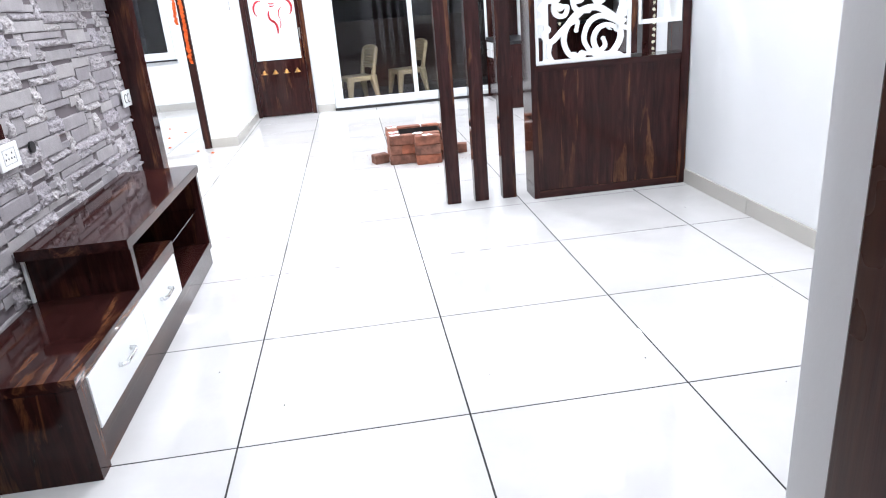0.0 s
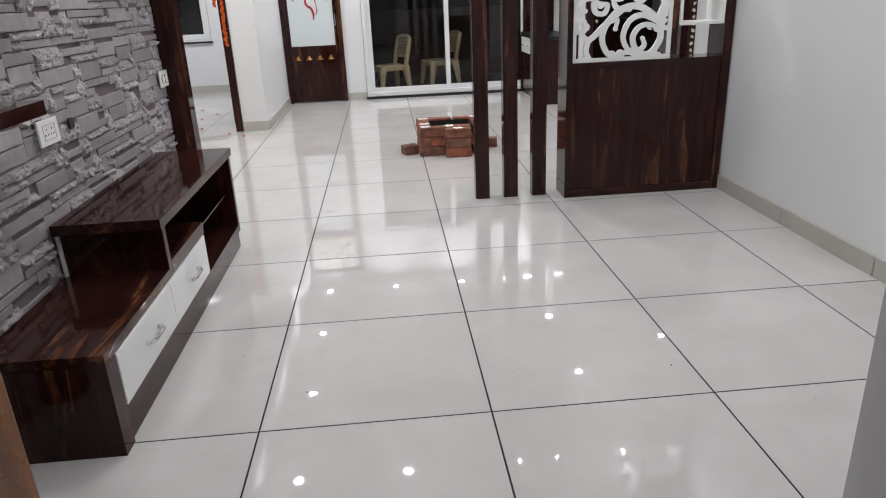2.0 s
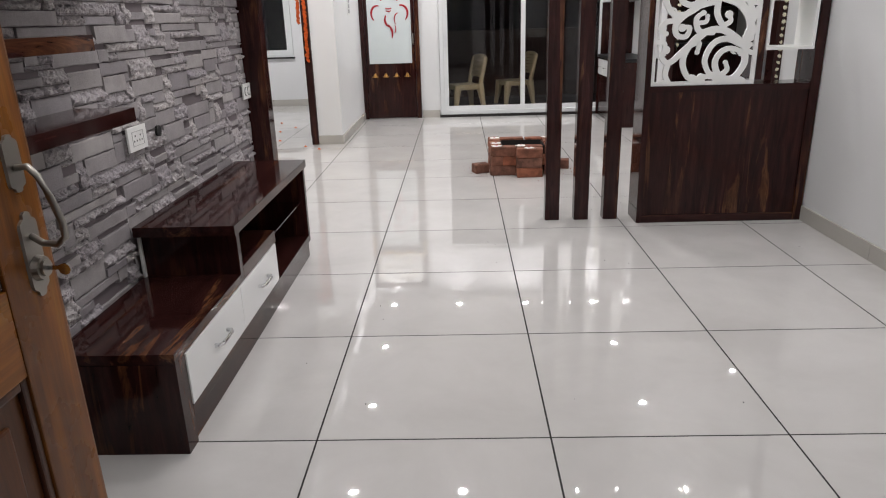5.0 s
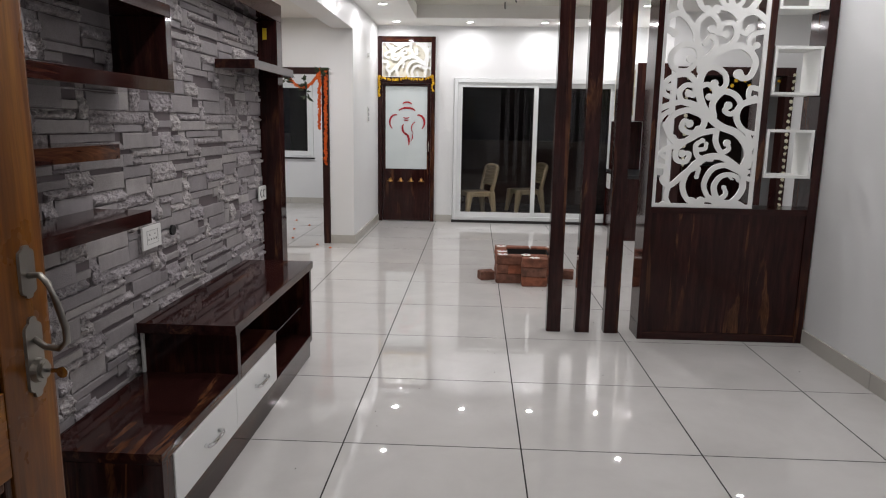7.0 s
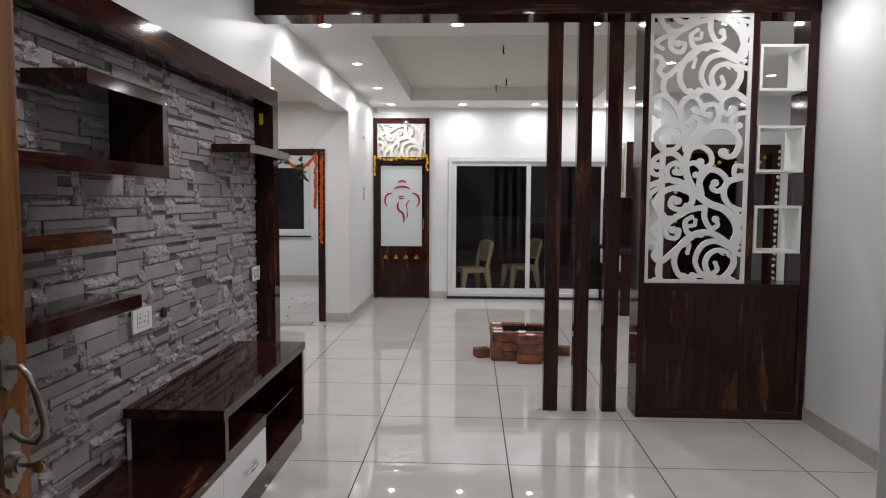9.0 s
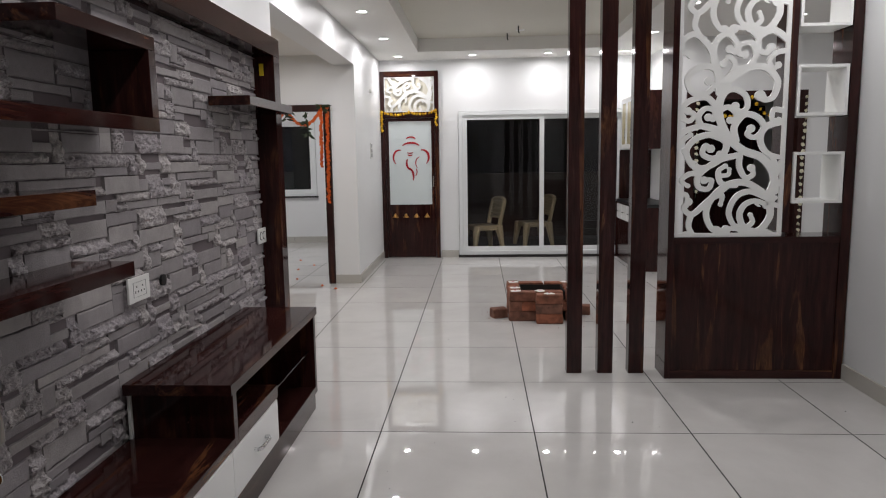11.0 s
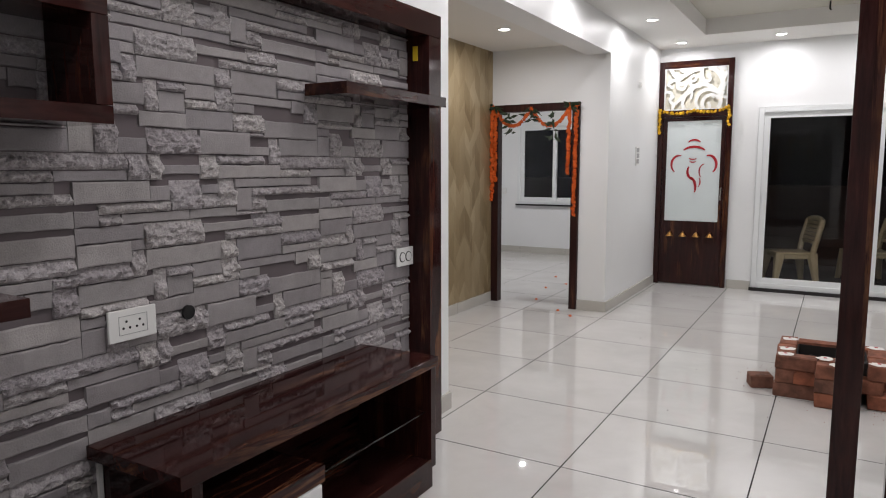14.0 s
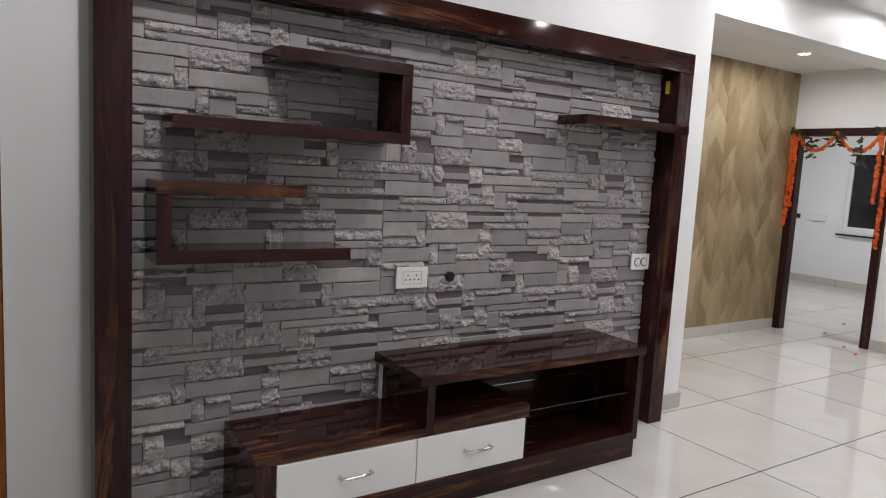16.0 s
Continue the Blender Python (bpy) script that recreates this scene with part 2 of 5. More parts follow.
M_STONE_DARK = paint("compound_wall_stone", (0.075, 0.055, 0.045), 0.8, 0.4, 0.6)
# Paving and backdrop carry the darkness of night in their near-black colours.
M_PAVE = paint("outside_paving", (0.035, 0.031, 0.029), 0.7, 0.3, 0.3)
M_NIGHT = paint("night_backdrop", (0.007, 0.0065, 0.007), 0.8, 0.3, 0.2)
M_IVORY = paint("ivory_panel", (0.72, 0.69, 0.58), 0.4, 0.05, 0.02)
M_CREAM = paint("cream_cabinet_glass", (0.62, 0.55, 0.36), 0.15, 0.08, 0.0)
M_YELLOW_TAPE = paint("yellow_sticker", (0.70, 0.50, 0.02), 0.5, 0.1, 0.0)


# ---- mesh helpers ----
def box(bm, x0, x1, y0, y1, z0, z1, bevel=0.0):
    m = Matrix.LocRotScale(((x0 + x1) / 2, (y0 + y1) / 2, (z0 + z1) / 2), None, (abs(x1 - x0), abs(y1 - y0), abs(z1 - z0)))
    r = bmesh.ops.create_cube(bm, size=1.0, matrix=m)
    if bevel:
        es = list({e for v in r["verts"] for e in v.link_edges})
        bmesh.ops.bevel(bm, geom=es, offset=bevel, segments=2, affect="EDGES", profile=0.6)
    return bm


def bx(*a, bevel=0.0):
    return box(bmesh.new(), *a, bevel=bevel)


def cyl(bm, p, q, r0, r1=None, seg=14):
    p, q = Vector(p), Vector(q)
    m = Matrix.Translation((p + q) / 2) @ (q - p).to_track_quat("Z", "Y").to_matrix().to_4x4()
    bmesh.ops.create_cone(bm, cap_ends=True, segments=seg, radius1=r0, radius2=r0 if r1 is None else r1, depth=(q - p).length, matrix=m)
    return bm


def tube(bm, pts, r, seg=8, flat=1.0):
    """A round bar along the points; flat squeezes it across."""
    pts = [Vector(p) for p in pts]
    rings = []
    for i, p in enumerate(pts):
        d = (pts[min(i + 1, len(pts) - 1)] - pts[max(i - 1, 0)]).normalized()
        side = d.cross(Vector((0.13, 0.21, 0.97)) if abs(d.z) < 0.9 else Vector((0, 1, 0.1))).normalized()
        up = side.cross(d).normalized()
        rings.append([bm.verts.new(p + r * (math.cos(a) * side + flat * math.sin(a) * up)) for a in (2 * math.pi * k / seg for k in range(seg))])
    for a, b in zip(rings, rings[1:]):
        for k in range(seg):
            bm.faces.new((a[k], a[(k + 1) % seg], b[(k + 1) % seg], b[k]))
    bm.faces.new(rings[0][::-1]), bm.faces.new(rings[-1])
    return bm


def ribbon(bm, pts, widths, y0, y1):
    """A flat band in the xz plane, between the depths y0 and y1."""
    rows = []
    for i, (x, z) in enumerate(pts):
        (xa, za), (xb, zb) = pts[max(i - 1, 0)], pts[min(i + 1, len(pts) - 1)]
        d = math.hypot(xb - xa, zb - za) or 1
        nx, nz, w = -(zb - za) / d, (xb - xa) / d, widths[i] / 2
        rows.append([bm.verts.new((x + s * nx * w, y, z + s * nz * w)) for s, y in ((-1, y0), (1, y0), (1, y1), (-1, y1))])
    for a, b in zip(rows, rows[1:]):
        for k in range(4):
            bm.faces.new((a[k], a[(k + 1) % 4], b[(k + 1) % 4], b[k]))
    bm.faces.new(rows[0]), bm.faces.new(rows[-1][::-1])


def thing(name, loc, label, category, group="", kind=""):
    o = new(name)
    o.empty_display_size = 0.1
    o.location = loc
    return tagged(o, label, category, group, kind)


def part(name, bm, material, parent=None, label="", smooth=False):
    """Links a bmesh, modelled in world coordinates, as one mesh under a thing or part."""
    bmesh.ops.recalc_face_normals(bm, faces=bm.faces[:])
    me = bpy.data.meshes.new(name)
    bm.to_mesh(me)
    bm.free()
    me.materials.append(material)
    if smooth:
        me.polygons.foreach_set("use_smooth", [True] * len(me.polygons))
    o = new(name, me)
    if parent:
        base = Vector(parent.location)
        if parent.parent:
            base += Vector(parent.parent.location)
        me.transform(Matrix.Translation(-base))
        o.parent = parent
    return tagged(o, label)


def slab(name, dims, material, label, category="wall", bevel=0.0):
    return tagged(part(name, bx(*dims, bevel=bevel), material), label, category, kind="structure")


# ---- the setting ----
WL, WR, YB = -1.65, 2.0, 5.5            # left and right walls, back wall
YE, YO = -3.955, -4.26                   # entrance wall, inside and outside
DX0, DX1, DH = -1.045, 0.08, 2.10       # entrance opening

floor = tagged(part("floor", bx(-5.2, 4.2, -6.4, 7.6, -0.15, -0.0007), M_GROUT), "white polished tile floor with thin dark joints", "floor", kind="structure")


def wall_pieces(name, boxes, label, material=M_WALL):
    bm = bmesh.new()
    for b in boxes:
        box(bm, *b)
    return tagged(part(name, bm, material), label, "wall", kind="structure")


wall_pieces("wall_tv", [(WL - 0.2, WL, YO, 0.42, 0, 2.95)], "white painted wall behind the television unit")
wall_pieces("wall_right", [(WR, WR + 0.15, YO, 0.30, 0, 2.95)], "smooth white painted side wall")
wall_pieces("wall_entrance", [(WL, DX0 - 0.07, YO, YE, 0, 2.95), (DX1, WR, YO, YE, 0, 2.95), (DX0 - 0.07, DX1, YO, YE, DH, 2.95)],
            "white painted entrance wall with a doorway")
wall_pieces("wall_left_back", [(WL - 0.24, WL, 3.65, YB + 0.15, 0, 2.95)], "white painted wall beside the prayer room door")
wall_pieces("wall_alcove_door", [(-1.93, WL, 3.48, 3.65, 0, 2.95), (-3.05, -1.93, 3.48, 3.65, 2.03, 2.95)], "white wall round the garlanded doorway")
wall_pieces("wall_alcove_side", [(-3.05, -2.89, -0.2, 3.48, 0, 2.95)], "alcove side wall", M_WALL)
wall_pieces("wall_alcove_end", [(-3.05, WL - 0.2, -0.35, -0.2, 0, 2.95)], "white alcove end wall")
wall_pieces("beam_alcove", [(WL - 0.24, WL, 0.42, 3.48, 2.46, 2.95)], "white beam over the alcove opening")
tagged(part("wallpaper", bx(-2.89, -2.872, -0.2, 3.48, 0.10, 2.57), M_GOLD), "gold wallpaper with slanted leaf shapes", "wallpaper", kind="structure")
wall_pieces("wall_back", [(WL, -0.56, YB, YB + 0.15, 0, 2.95), (-0.56, 1.78, YB, YB + 0.15, 2.06, 2.95), (1.78, 2.3, YB, YB + 0.15, 0, 2.95)],
            "white back wall with a wide sliding door opening")
wall_pieces("wall_unit_side", [(2.10, 2.30, 4.25, YB, 0, 2.95)], "white wall behind the crockery unit")
wall_pieces("wall_kitchen_door", [(2.10, 2.17, 4.10, 4.25, 0, 2.95), (2.17, 3.55, 4.10, 4.25, 2.14, 2.95), (3.55, 4.05, 4.10, 4.25, 0, 2.95)],
            "white wall with a wide kitchen opening")
wall_pieces("wall_dining_right", [(4.05, 4.20, 0.15, 7.0, 0, 2.95)], "white dining side wall")
wall_pieces("wall_dining_front", [(2.15, 4.05, 0.15, 0.30, 0, 2.95)], "white dining front wall")
# Dark material here imitates the gloom of the unlit kitchen.
wall_pieces("wall_kitchen_back", [(2.30, 4.05, 6.85, 7.0, 0, 2.95)], "kitchen back wall, coloured dark for the unlit kitchen", M_STONE_DARK)
wall_pieces("wall_bedroom", [(-5.2, -4.32, 7.40, 7.55, 0, 2.95), (-3.05, WL - 0.24, 7.40, 7.55, 0, 2.95), (-4.32, -3.05, 7.40, 7.55, 0, 0.80),
                             (-4.32, -3.05, 7.40, 7.55, 2.10, 2.95), (-5.2, -5.05, 3.48, 7.40, 0, 2.95), (-5.05, -3.05, 3.48, 3.65, 0, 2.95),
                             (WL - 0.24, WL, YB + 0.15, 7.55, 0, 2.95)], "white bedroom walls with a window opening")
wall_pieces("wall_porch", [(-2.0, -1.85, -6.4, YO, 0, 2.95), (1.5, 1.65, -6.4, YO, 0, 2.95), (-1.85, 1.5, -6.4, -6.25, 0, 2.95)], "plain porch walls outside the entrance")

bm = bmesh.new()
TX0, TX1, TY0, TY1 = -1.04, 1.37, 1.16, 4.76
for b in ((-2.0, 4.2, -6.4, TY0, CEIL, 3.0), (WL - 0.1, 4.2, TY1, 7.0, CEIL, 3.0), (WL - 0.1, TX0, TY0, TY1, CEIL, 3.0), (TX1, 4.2, TY0, TY1, CEIL, 3.0)):
    box(bm, *b)
tagged(part("ceiling", bm, M_CEIL), "white plaster ceiling with a recessed tray", "ceiling", kind="structure")
tagged(part("ceiling_tray", bx(TX0 - 0.05, TX1 + 0.05, TY0 - 0.05, TY1 + 0.05, 2.93, 3.02), M_TRAY), "recessed ceiling tray in a darker, warmer beige than the ceiling", "ceiling", kind="structure")
tagged(part("ceiling_alcove", bx(-3.05, WL - 0.1, -0.3, 3.6, 2.57, 2.72), M_CEIL), "lower white alcove ceiling", "ceiling", kind="structure")
tagged(part("ceiling_bedroom", bx(-5.2, WL - 0.1, 3.6, 7.6, 2.80, 2.95), M_CEIL), "white bedroom ceiling", "ceiling", kind="structure")


def skirting(*runs):
    for r in runs:
        s = tagged(new("baseboard"), "beige tile skirting along the wall", "baseboard", kind="structure")
        x0, x1, y0, y1 = r
        s.location = (x0, y0, 0)
        lx, ly = x1 - x0, y1 - y0
        n = max(1, round(max(lx, ly) / 0.8))
        part("joint", bx(x0 + 0.003, x1 - 0.003, y0 + 0.003, y1 - 0.003, 0, 0.096), M_GROUT, s)
        for k in range(n):
            g = 0.0018
            if lx > ly:
                part("tile", bx(x0 + lx * k / n + g, x0 + lx * (k + 1) / n - g, y0, y1, 0, 0.10, bevel=0.0015), M_SKIRT, s)
            else:
                part("tile", bx(x0, x1, y0 + ly * k / n + g, y0 + ly * (k + 1) / n - g, 0, 0.10, bevel=0.0015), M_SKIRT, s)


SK = 0.014
skirting((WR - SK, WR, -3.99, 0.07), (WL, WL + SK, 0.12, 0.42 + SK), (WL - 0.2, WL, 0.42, 0.42 + SK), (-2.872, -2.858, -0.2, 3.44), (-1.93, WL + SK, 3.48 - SK, 3.48),
         (WL, WL + SK, 3.48, 5.44), (-0.82, -0.565, YB - SK, YB), (WL, WL + SK, -4.05, -2.97), (-5.05, -1.9, 7.386, 7.40), (DX1, WR - SK, YE, YE + SK), (2.30, 3.9, 0.30, 0.314))


# ---- recessed lamps ----
def downlight(x, y, z, group):
    t = thing("downlight", (x, y, z), "round white recessed LED downlight, switched on", "ceiling light", group)
    bm = bmesh.new()
    for r0, r1, h0, h1 in ((0.060, 0.056, 0.0, -0.008), (0.056, 0.046, -0.008, -0.006)):
        a = [bm.verts.new((x + r0 * math.cos(k * math.pi / 12), y + r0 * math.sin(k * math.pi / 12), z + h0)) for k in range(24)]
        b = [bm.verts.new((x + r1 * math.cos(k * math.pi / 12), y + r1 * math.sin(k * math.pi / 12), z + h1)) for k in range(24)]
        for k in range(24):
            bm.faces.new((a[k], a[(k + 1) % 24], b[(k + 1) % 24], b[k]))
    part("trim_ring", bm, M_WHITE, t)
    part("diffuser", cyl(bmesh.new(), (x, y, z - 0.001), (x, y, z - 0.005), 0.046, seg=24), M_GLOW, t, "glowing white diffuser")


for lx, ly in HALL_LAMPS:
    downlight(lx, ly, CEIL, "hall ceiling lights")
    lamp(lx, ly, CEIL - 0.012, LAMP_POWER)
for lx, ly, watts in FRONT_LAMPS:
    downlight(lx, ly, CEIL, "entrance room ceiling lights")
    lamp(lx, ly, CEIL - 0.012, watts)
downlight(-2.28, 2.48, 2.57, "alcove ceiling lights")
lamp(-2.28, 2.48, 2.558, 14.0)
downlight(2.92, 2.95, CEIL, "dining ceiling lights")
lamp(2.92, 2.95, CEIL - 0.012, 8.0)
downlight(-3.4, 5.6, 2.80, "bedroom ceiling lights")
lamp(-3.4, 5.6, 2.788, 36.0)
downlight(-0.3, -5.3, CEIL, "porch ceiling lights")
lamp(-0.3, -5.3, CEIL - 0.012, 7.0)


# ---- entrance door, standing open ----
HX, HY = DX0, -4.20
door = thing("door_1", (HX, HY, 0), "open panelled teak entrance door with a nickel handle set", "door", kind="structure")
DW, DT, DHT = 0.985, 0.04, 2.06


def leaf(u0, u1, z0, z1, d0, d1, bevel=0.003):
    """A block of the leaf: u along its width from the hinge, d from its outer face."""
    return bx(HX - d1, HX - d0, HY + u0, HY + u1, z0 + 0.012, z1 + 0.012, bevel=bevel)


part("stile", leaf(0, 0.13, 0, DHT, 0, DT), M_TEAK_Z, door)
part("stile", leaf(DW - 0.14, DW, 0, DHT, 0, DT), M_TEAK_Z, door)
for z0, z1 in ((0, 0.20), (0.78, 0.94), (DHT - 0.14, DHT)):
    part("rail", leaf(0.13, DW - 0.14, z0, z1, 0.001, DT - 0.001), M_TEAK_H, door)
for z0, z1 in ((0.20, 0.78), (0.94, DHT - 0.14)):
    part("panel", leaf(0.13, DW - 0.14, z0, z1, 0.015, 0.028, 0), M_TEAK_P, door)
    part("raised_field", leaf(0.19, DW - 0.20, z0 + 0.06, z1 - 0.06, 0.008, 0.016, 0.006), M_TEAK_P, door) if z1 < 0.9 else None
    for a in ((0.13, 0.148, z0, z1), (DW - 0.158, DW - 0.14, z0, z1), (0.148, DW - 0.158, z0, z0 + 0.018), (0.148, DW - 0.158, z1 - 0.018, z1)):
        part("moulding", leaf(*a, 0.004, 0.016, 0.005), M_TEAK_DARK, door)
part("door_edge", leaf(DW, DW + 0.004, 0, DHT, 0.002, DT - 0.002, 0.001), M_TEAK_Z, door)
HU = DW - 0.055
handle = tagged(new("handle_set"), "brushed nickel pull handle with lock and key")
handle.parent, handle.location = door, (0, HU, 0.97)


def plate(z0, z1, w, name):
    """A flat plate with a narrow tip at each end and rounded shoulders."""
    h, half = z1 - z0, []
    for f, g in ((0.0, 0.10), (0.02, 0.20), (0.07, 0.24), (0.09, 0.36), (0.12, 0.47), (0.17, 0.5), (0.83, 0.5), (0.88, 0.47), (0.91, 0.36), (0.93, 0.24), (0.98, 0.20), (1.0, 0.10)):
        half.append((g * w, z0 + f * h))
    outline = half + [(-u, z) for u, z in reversed(half)]
    bm = bmesh.new()
    lo = [bm.verts.new((HX, HY + HU + u, z)) for u, z in outline]
    hi = [bm.verts.new((HX + 0.005, HY + HU + u * 0.94, z)) for u, z in outline]
    bm.faces.new(hi), bm.faces.new(lo[::-1])
    for k in range(len(lo)):
        bm.faces.new((lo[k], lo[(k + 1) % len(lo)], hi[(k + 1) % len(lo)], hi[k]))
    return part(name, bm, M_NICKEL, handle)


plate(1.100, 1.198, 0.044, "top_plate")
plate(0.91, 1.065, 0.050, "lock_plate")
pull = [(HX + 0.004, 1.142), (HX + 0.026, 1.144), (HX + 0.040, 1.128), (HX + 0.054, 1.09), (HX + 0.066, 1.045), (HX + 0.066, 1.018), (HX + 0.050, 1.005), (HX + 0.024, 1.008), (HX + 0.004, 1.022)]
part("pull", tube(bmesh.new(), [(x, HY + HU, z) for x, z in pull], 0.0068, 10, 0.9), M_NICKEL, handle, smooth=True)
bm = cyl(bmesh.new(), (HX + 0.004, HY + HU, 0.962), (HX + 0.016, HY + HU, 0.962), 0.024, 0.021, 24)
part("lock_cylinder", cyl(bm, (HX + 0.016, HY + HU, 0.962), (HX + 0.022, HY + HU, 0.962), 0.015, seg=20), M_NICKEL, handle)
bm = box(bmesh.new(), HX + 0.022, HX + 0.048, HY + HU - 0.0012, HY + HU + 0.0012, 0.958, 0.966)
part("key", cyl(bm, (HX + 0.052, HY + HU - 0.0013, 0.959), (HX + 0.052, HY + HU + 0.0013, 0.959), 0.011), M_CHROME, handle)
frame_door = thing("door_frame", ((DX0 + DX1) / 2, YO, 0), "dark brown wooden entrance door frame", "door frame", kind="structure")
part("jamb", bx(DX0 - 0.07, DX0 - 0.045, YO - 0.02, YE - 0.055, 0, DH, bevel=0.003), M_EDGE, frame_door)
part("jamb", bx(DX1 - 0.003, DX1 + 0.08, YO - 0.02, YO - 0.001, 0, DH, bevel=0.003), M_EDGE, frame_door)
part("jamb", bx(DX1 - 0.016, DX1 - 0.001, YO, -4.02, 0, DH, bevel=0.002), M_EDGE, frame_door)
part("head", bx(DX0 - 0.045, DX1 - 0.016, YO - 0.02, YE - 0.055, DH - 0.025, DH - 0.001, bevel=0.003), M_EDGE, frame_door)


# ---- television wall: frame, stone, shelves, cabinet ----
SX = -1.622                                 # face of the stones
tvf = thing("wall_frame", (-1.58, -1.43, 0), "glossy dark ebony laminate frame round the stone cladding", "wall frame")
part("upright", bx(WL + 0.001, -1.51, -2.95, -2.83, 0, 2.045, bevel=0.002), M_LAM_Z, tvf)
part("upright", bx(WL + 0.001, -1.51, -0.015, 0.10, 0, 2.045, bevel=0.002), M_LAM_Z, tvf)
part("top_rail", bx(WL + 0.001, -1.509, -2.95, 0.10, 2.045, 2.155, bevel=0.002), M_LAM_Y, tvf)


def shelf_set(name, label, boards):
    y0 = min(b[0] for b in boards)
    t = thing(name, (SX, y0, boards[0][2]), label, "shelf", "shelves on the stone wall")
    for y0, y1, z0, z1 in boards:
        part("board", bx(SX + 0.004, -1.405, y0, y1, z0, z1, bevel=0.0015), M_LAM_Y if y1 - y0 > z1 - z0 else M_LAM_Z, t)


shelf_set("wall_shelf", "dark glossy laminate bracket-shaped shelf open at one end", [(-2.72, -1.79, 1.525, 1.572), (-1.838, -1.79, 1.573, 1.802), (-2.35, -1.79, 1.803, 1.850)])
shelf_set("wall_shelf", "dark glossy laminate C-shaped double shelf", [(-2.77, -2.04, 1.052, 1.10), (-2.77, -2.72, 1.101, 1.294), (-2.77, -2.23, 1.295, 1.342)])
shelf_set("wall_shelf", "single short dark glossy laminate shelf crossing the frame", [(-0.80, -0.03, 1.695, 1.742)])

unit = thing("tv_cabinet", (-1.42, -1.45, 0), "low stepped ebony laminate television cabinet with white drawers", "tv cabinet")
XB, XF = SX + 0.006, -1.212
part("top", bx(XB, -1.20, -1.80, -0.46, 0.553, 0.595, bevel=0.0015), M_LAM_Y, unit, "streaked glossy top")
part("deck", bx(XB, XF, -2.47, -1.757, 0.335, 0.372, bevel=0.0015), M_LAM_Y, unit)
part("middle_shelf", bx(XB, XF, -1.719, -1.206, 0.335, 0.395, bevel=0.0015), M_LAM_Y, unit)
part("side", bx(XB, XF, -1.757, -1.72, 0.335, 0.552, bevel=0.001), M_LAM_Z, unit)
part("side", bx(XB, XF, -2.47, -2.392, 0, 0.334, bevel=0.001), M_LAM_Z, unit)
part("side", bx(XB, XF, -0.50, -0.462, 0.10, 0.552, bevel=0.001), M_LAM_Z, unit)
part("divider", bx(XB, XF - 0.012, -1.225, -1.207, 0.14, 0.334), M_LAM_Z, unit)
part("back", bx(XB, XB + 0.012, -1.719, -0.501, 0.14, 0.552), M_LAM_Y, unit)
part("bottom", bx(XB, XF, -2.391, -0.501, 0.10, 0.139, bevel=0.001), M_LAM_Y, unit)
part("plinth", bx(XB, XF - 0.012, -2.391, -0.47, 0, 0.099, bevel=0.001), M_LAM_Y, unit)
part("glass_shelf", bx(XB + 0.013, XF - 0.03, -1.2, -0.501, 0.345, 0.351), M_GLASS, unit)
part("cable_cover", bx(XB, XB + 0.012, -1.775, -1.759, 0.372, 0.552, bevel=0.002), M_SWITCH, unit, "white cable cover strip")
for y0, y1 in ((-2.389, -1.800), (-1.796, -1.228)):
    d = part("drawer", bx(XF - 0.018, XF + 0.004, y0, y1, 0.142, 0.332, bevel=0.002), M_DRAWER, unit, "glossy white drawer front")
    yc = (y0 + y1) / 2 + 0.02
    pts = [(XF + 0.004, yc - 0.066, 0.238), (XF + 0.022, yc - 0.066, 0.238), (XF + 0.029, yc - 0.05, 0.238), (XF + 0.030, yc, 0.238), (XF + 0.029, yc + 0.05, 0.238), (XF + 0.022, yc + 0.066, 0.238), (XF + 0.004, yc + 0.066, 0.238)]
    part("handle", tube(bmesh.new(), pts, 0.0085, 8), M_CHROME, d, "chrome bow handle", smooth=True)


def socket(y0, y1, z0, z1, kind):
    t = thing("wall_socket", (SX, (y0 + y1) / 2, z0), "white modular socket plate on the stone wall" if kind else "white plate with two round controls", "socket", "wall sockets")
    part("plate", bx(SX + 0.004, SX + 0.014, y0, y1, z0, z1, bevel=0.003), M_SWITCH, t)
    w = y1 - y0
    if kind:
        for d in ((0.2, 0.8, 0.20, 0.215), (0.2, 0.8, 0.785, 0.80), (0.2, 0.208, 0.215, 0.785), (0.792, 0.8, 0.215, 0.785)):
            hh = z1 - z0
            part("inner_frame", bx(SX + 0.0138, SX + 0.0152, y0 + w * d[0], y0 + w * d[1], z0 + hh * d[2], z0 + hh * d[3]), M_ROCKER, t)
        for k in (0.36, 0.64):
            for du, dz in ((-0.016, 0.0), (0.016, 0.0), (0, 0.02)):
                part("pin_hole", cyl(bmesh.new(), (SX + 0.0135, y0 + w * k + du * 0.7, z0 + 0.04 + dz), (SX + 0.0146, y0 + w * k + du * 0.7, z0 + 0.04 + dz), 0.0042, seg=8), M_BLACK, t)
    else:
        for k in (0.32, 0.68):
            part("dial", cyl(bmesh.new(), (SX + 0.0135, y0 + w * k, (z0 + z1) / 2), (SX + 0.016, y0 + w * k, (z0 + z1) / 2), 0.026, seg=20), M_BLACK, t)
            part("dial_face", cyl(bmesh.new(), (SX + 0.0135, y0 + w * k, (z0 + z1) / 2), (SX + 0.018, y0 + w * k, (z0 + z1) / 2), 0.021, seg=20), M_SWITCH, t)


socket(-1.71, -1.545, 0.880, 0.978, True)
socket(-0.165, -0.018, 0.915, 1.008, False)
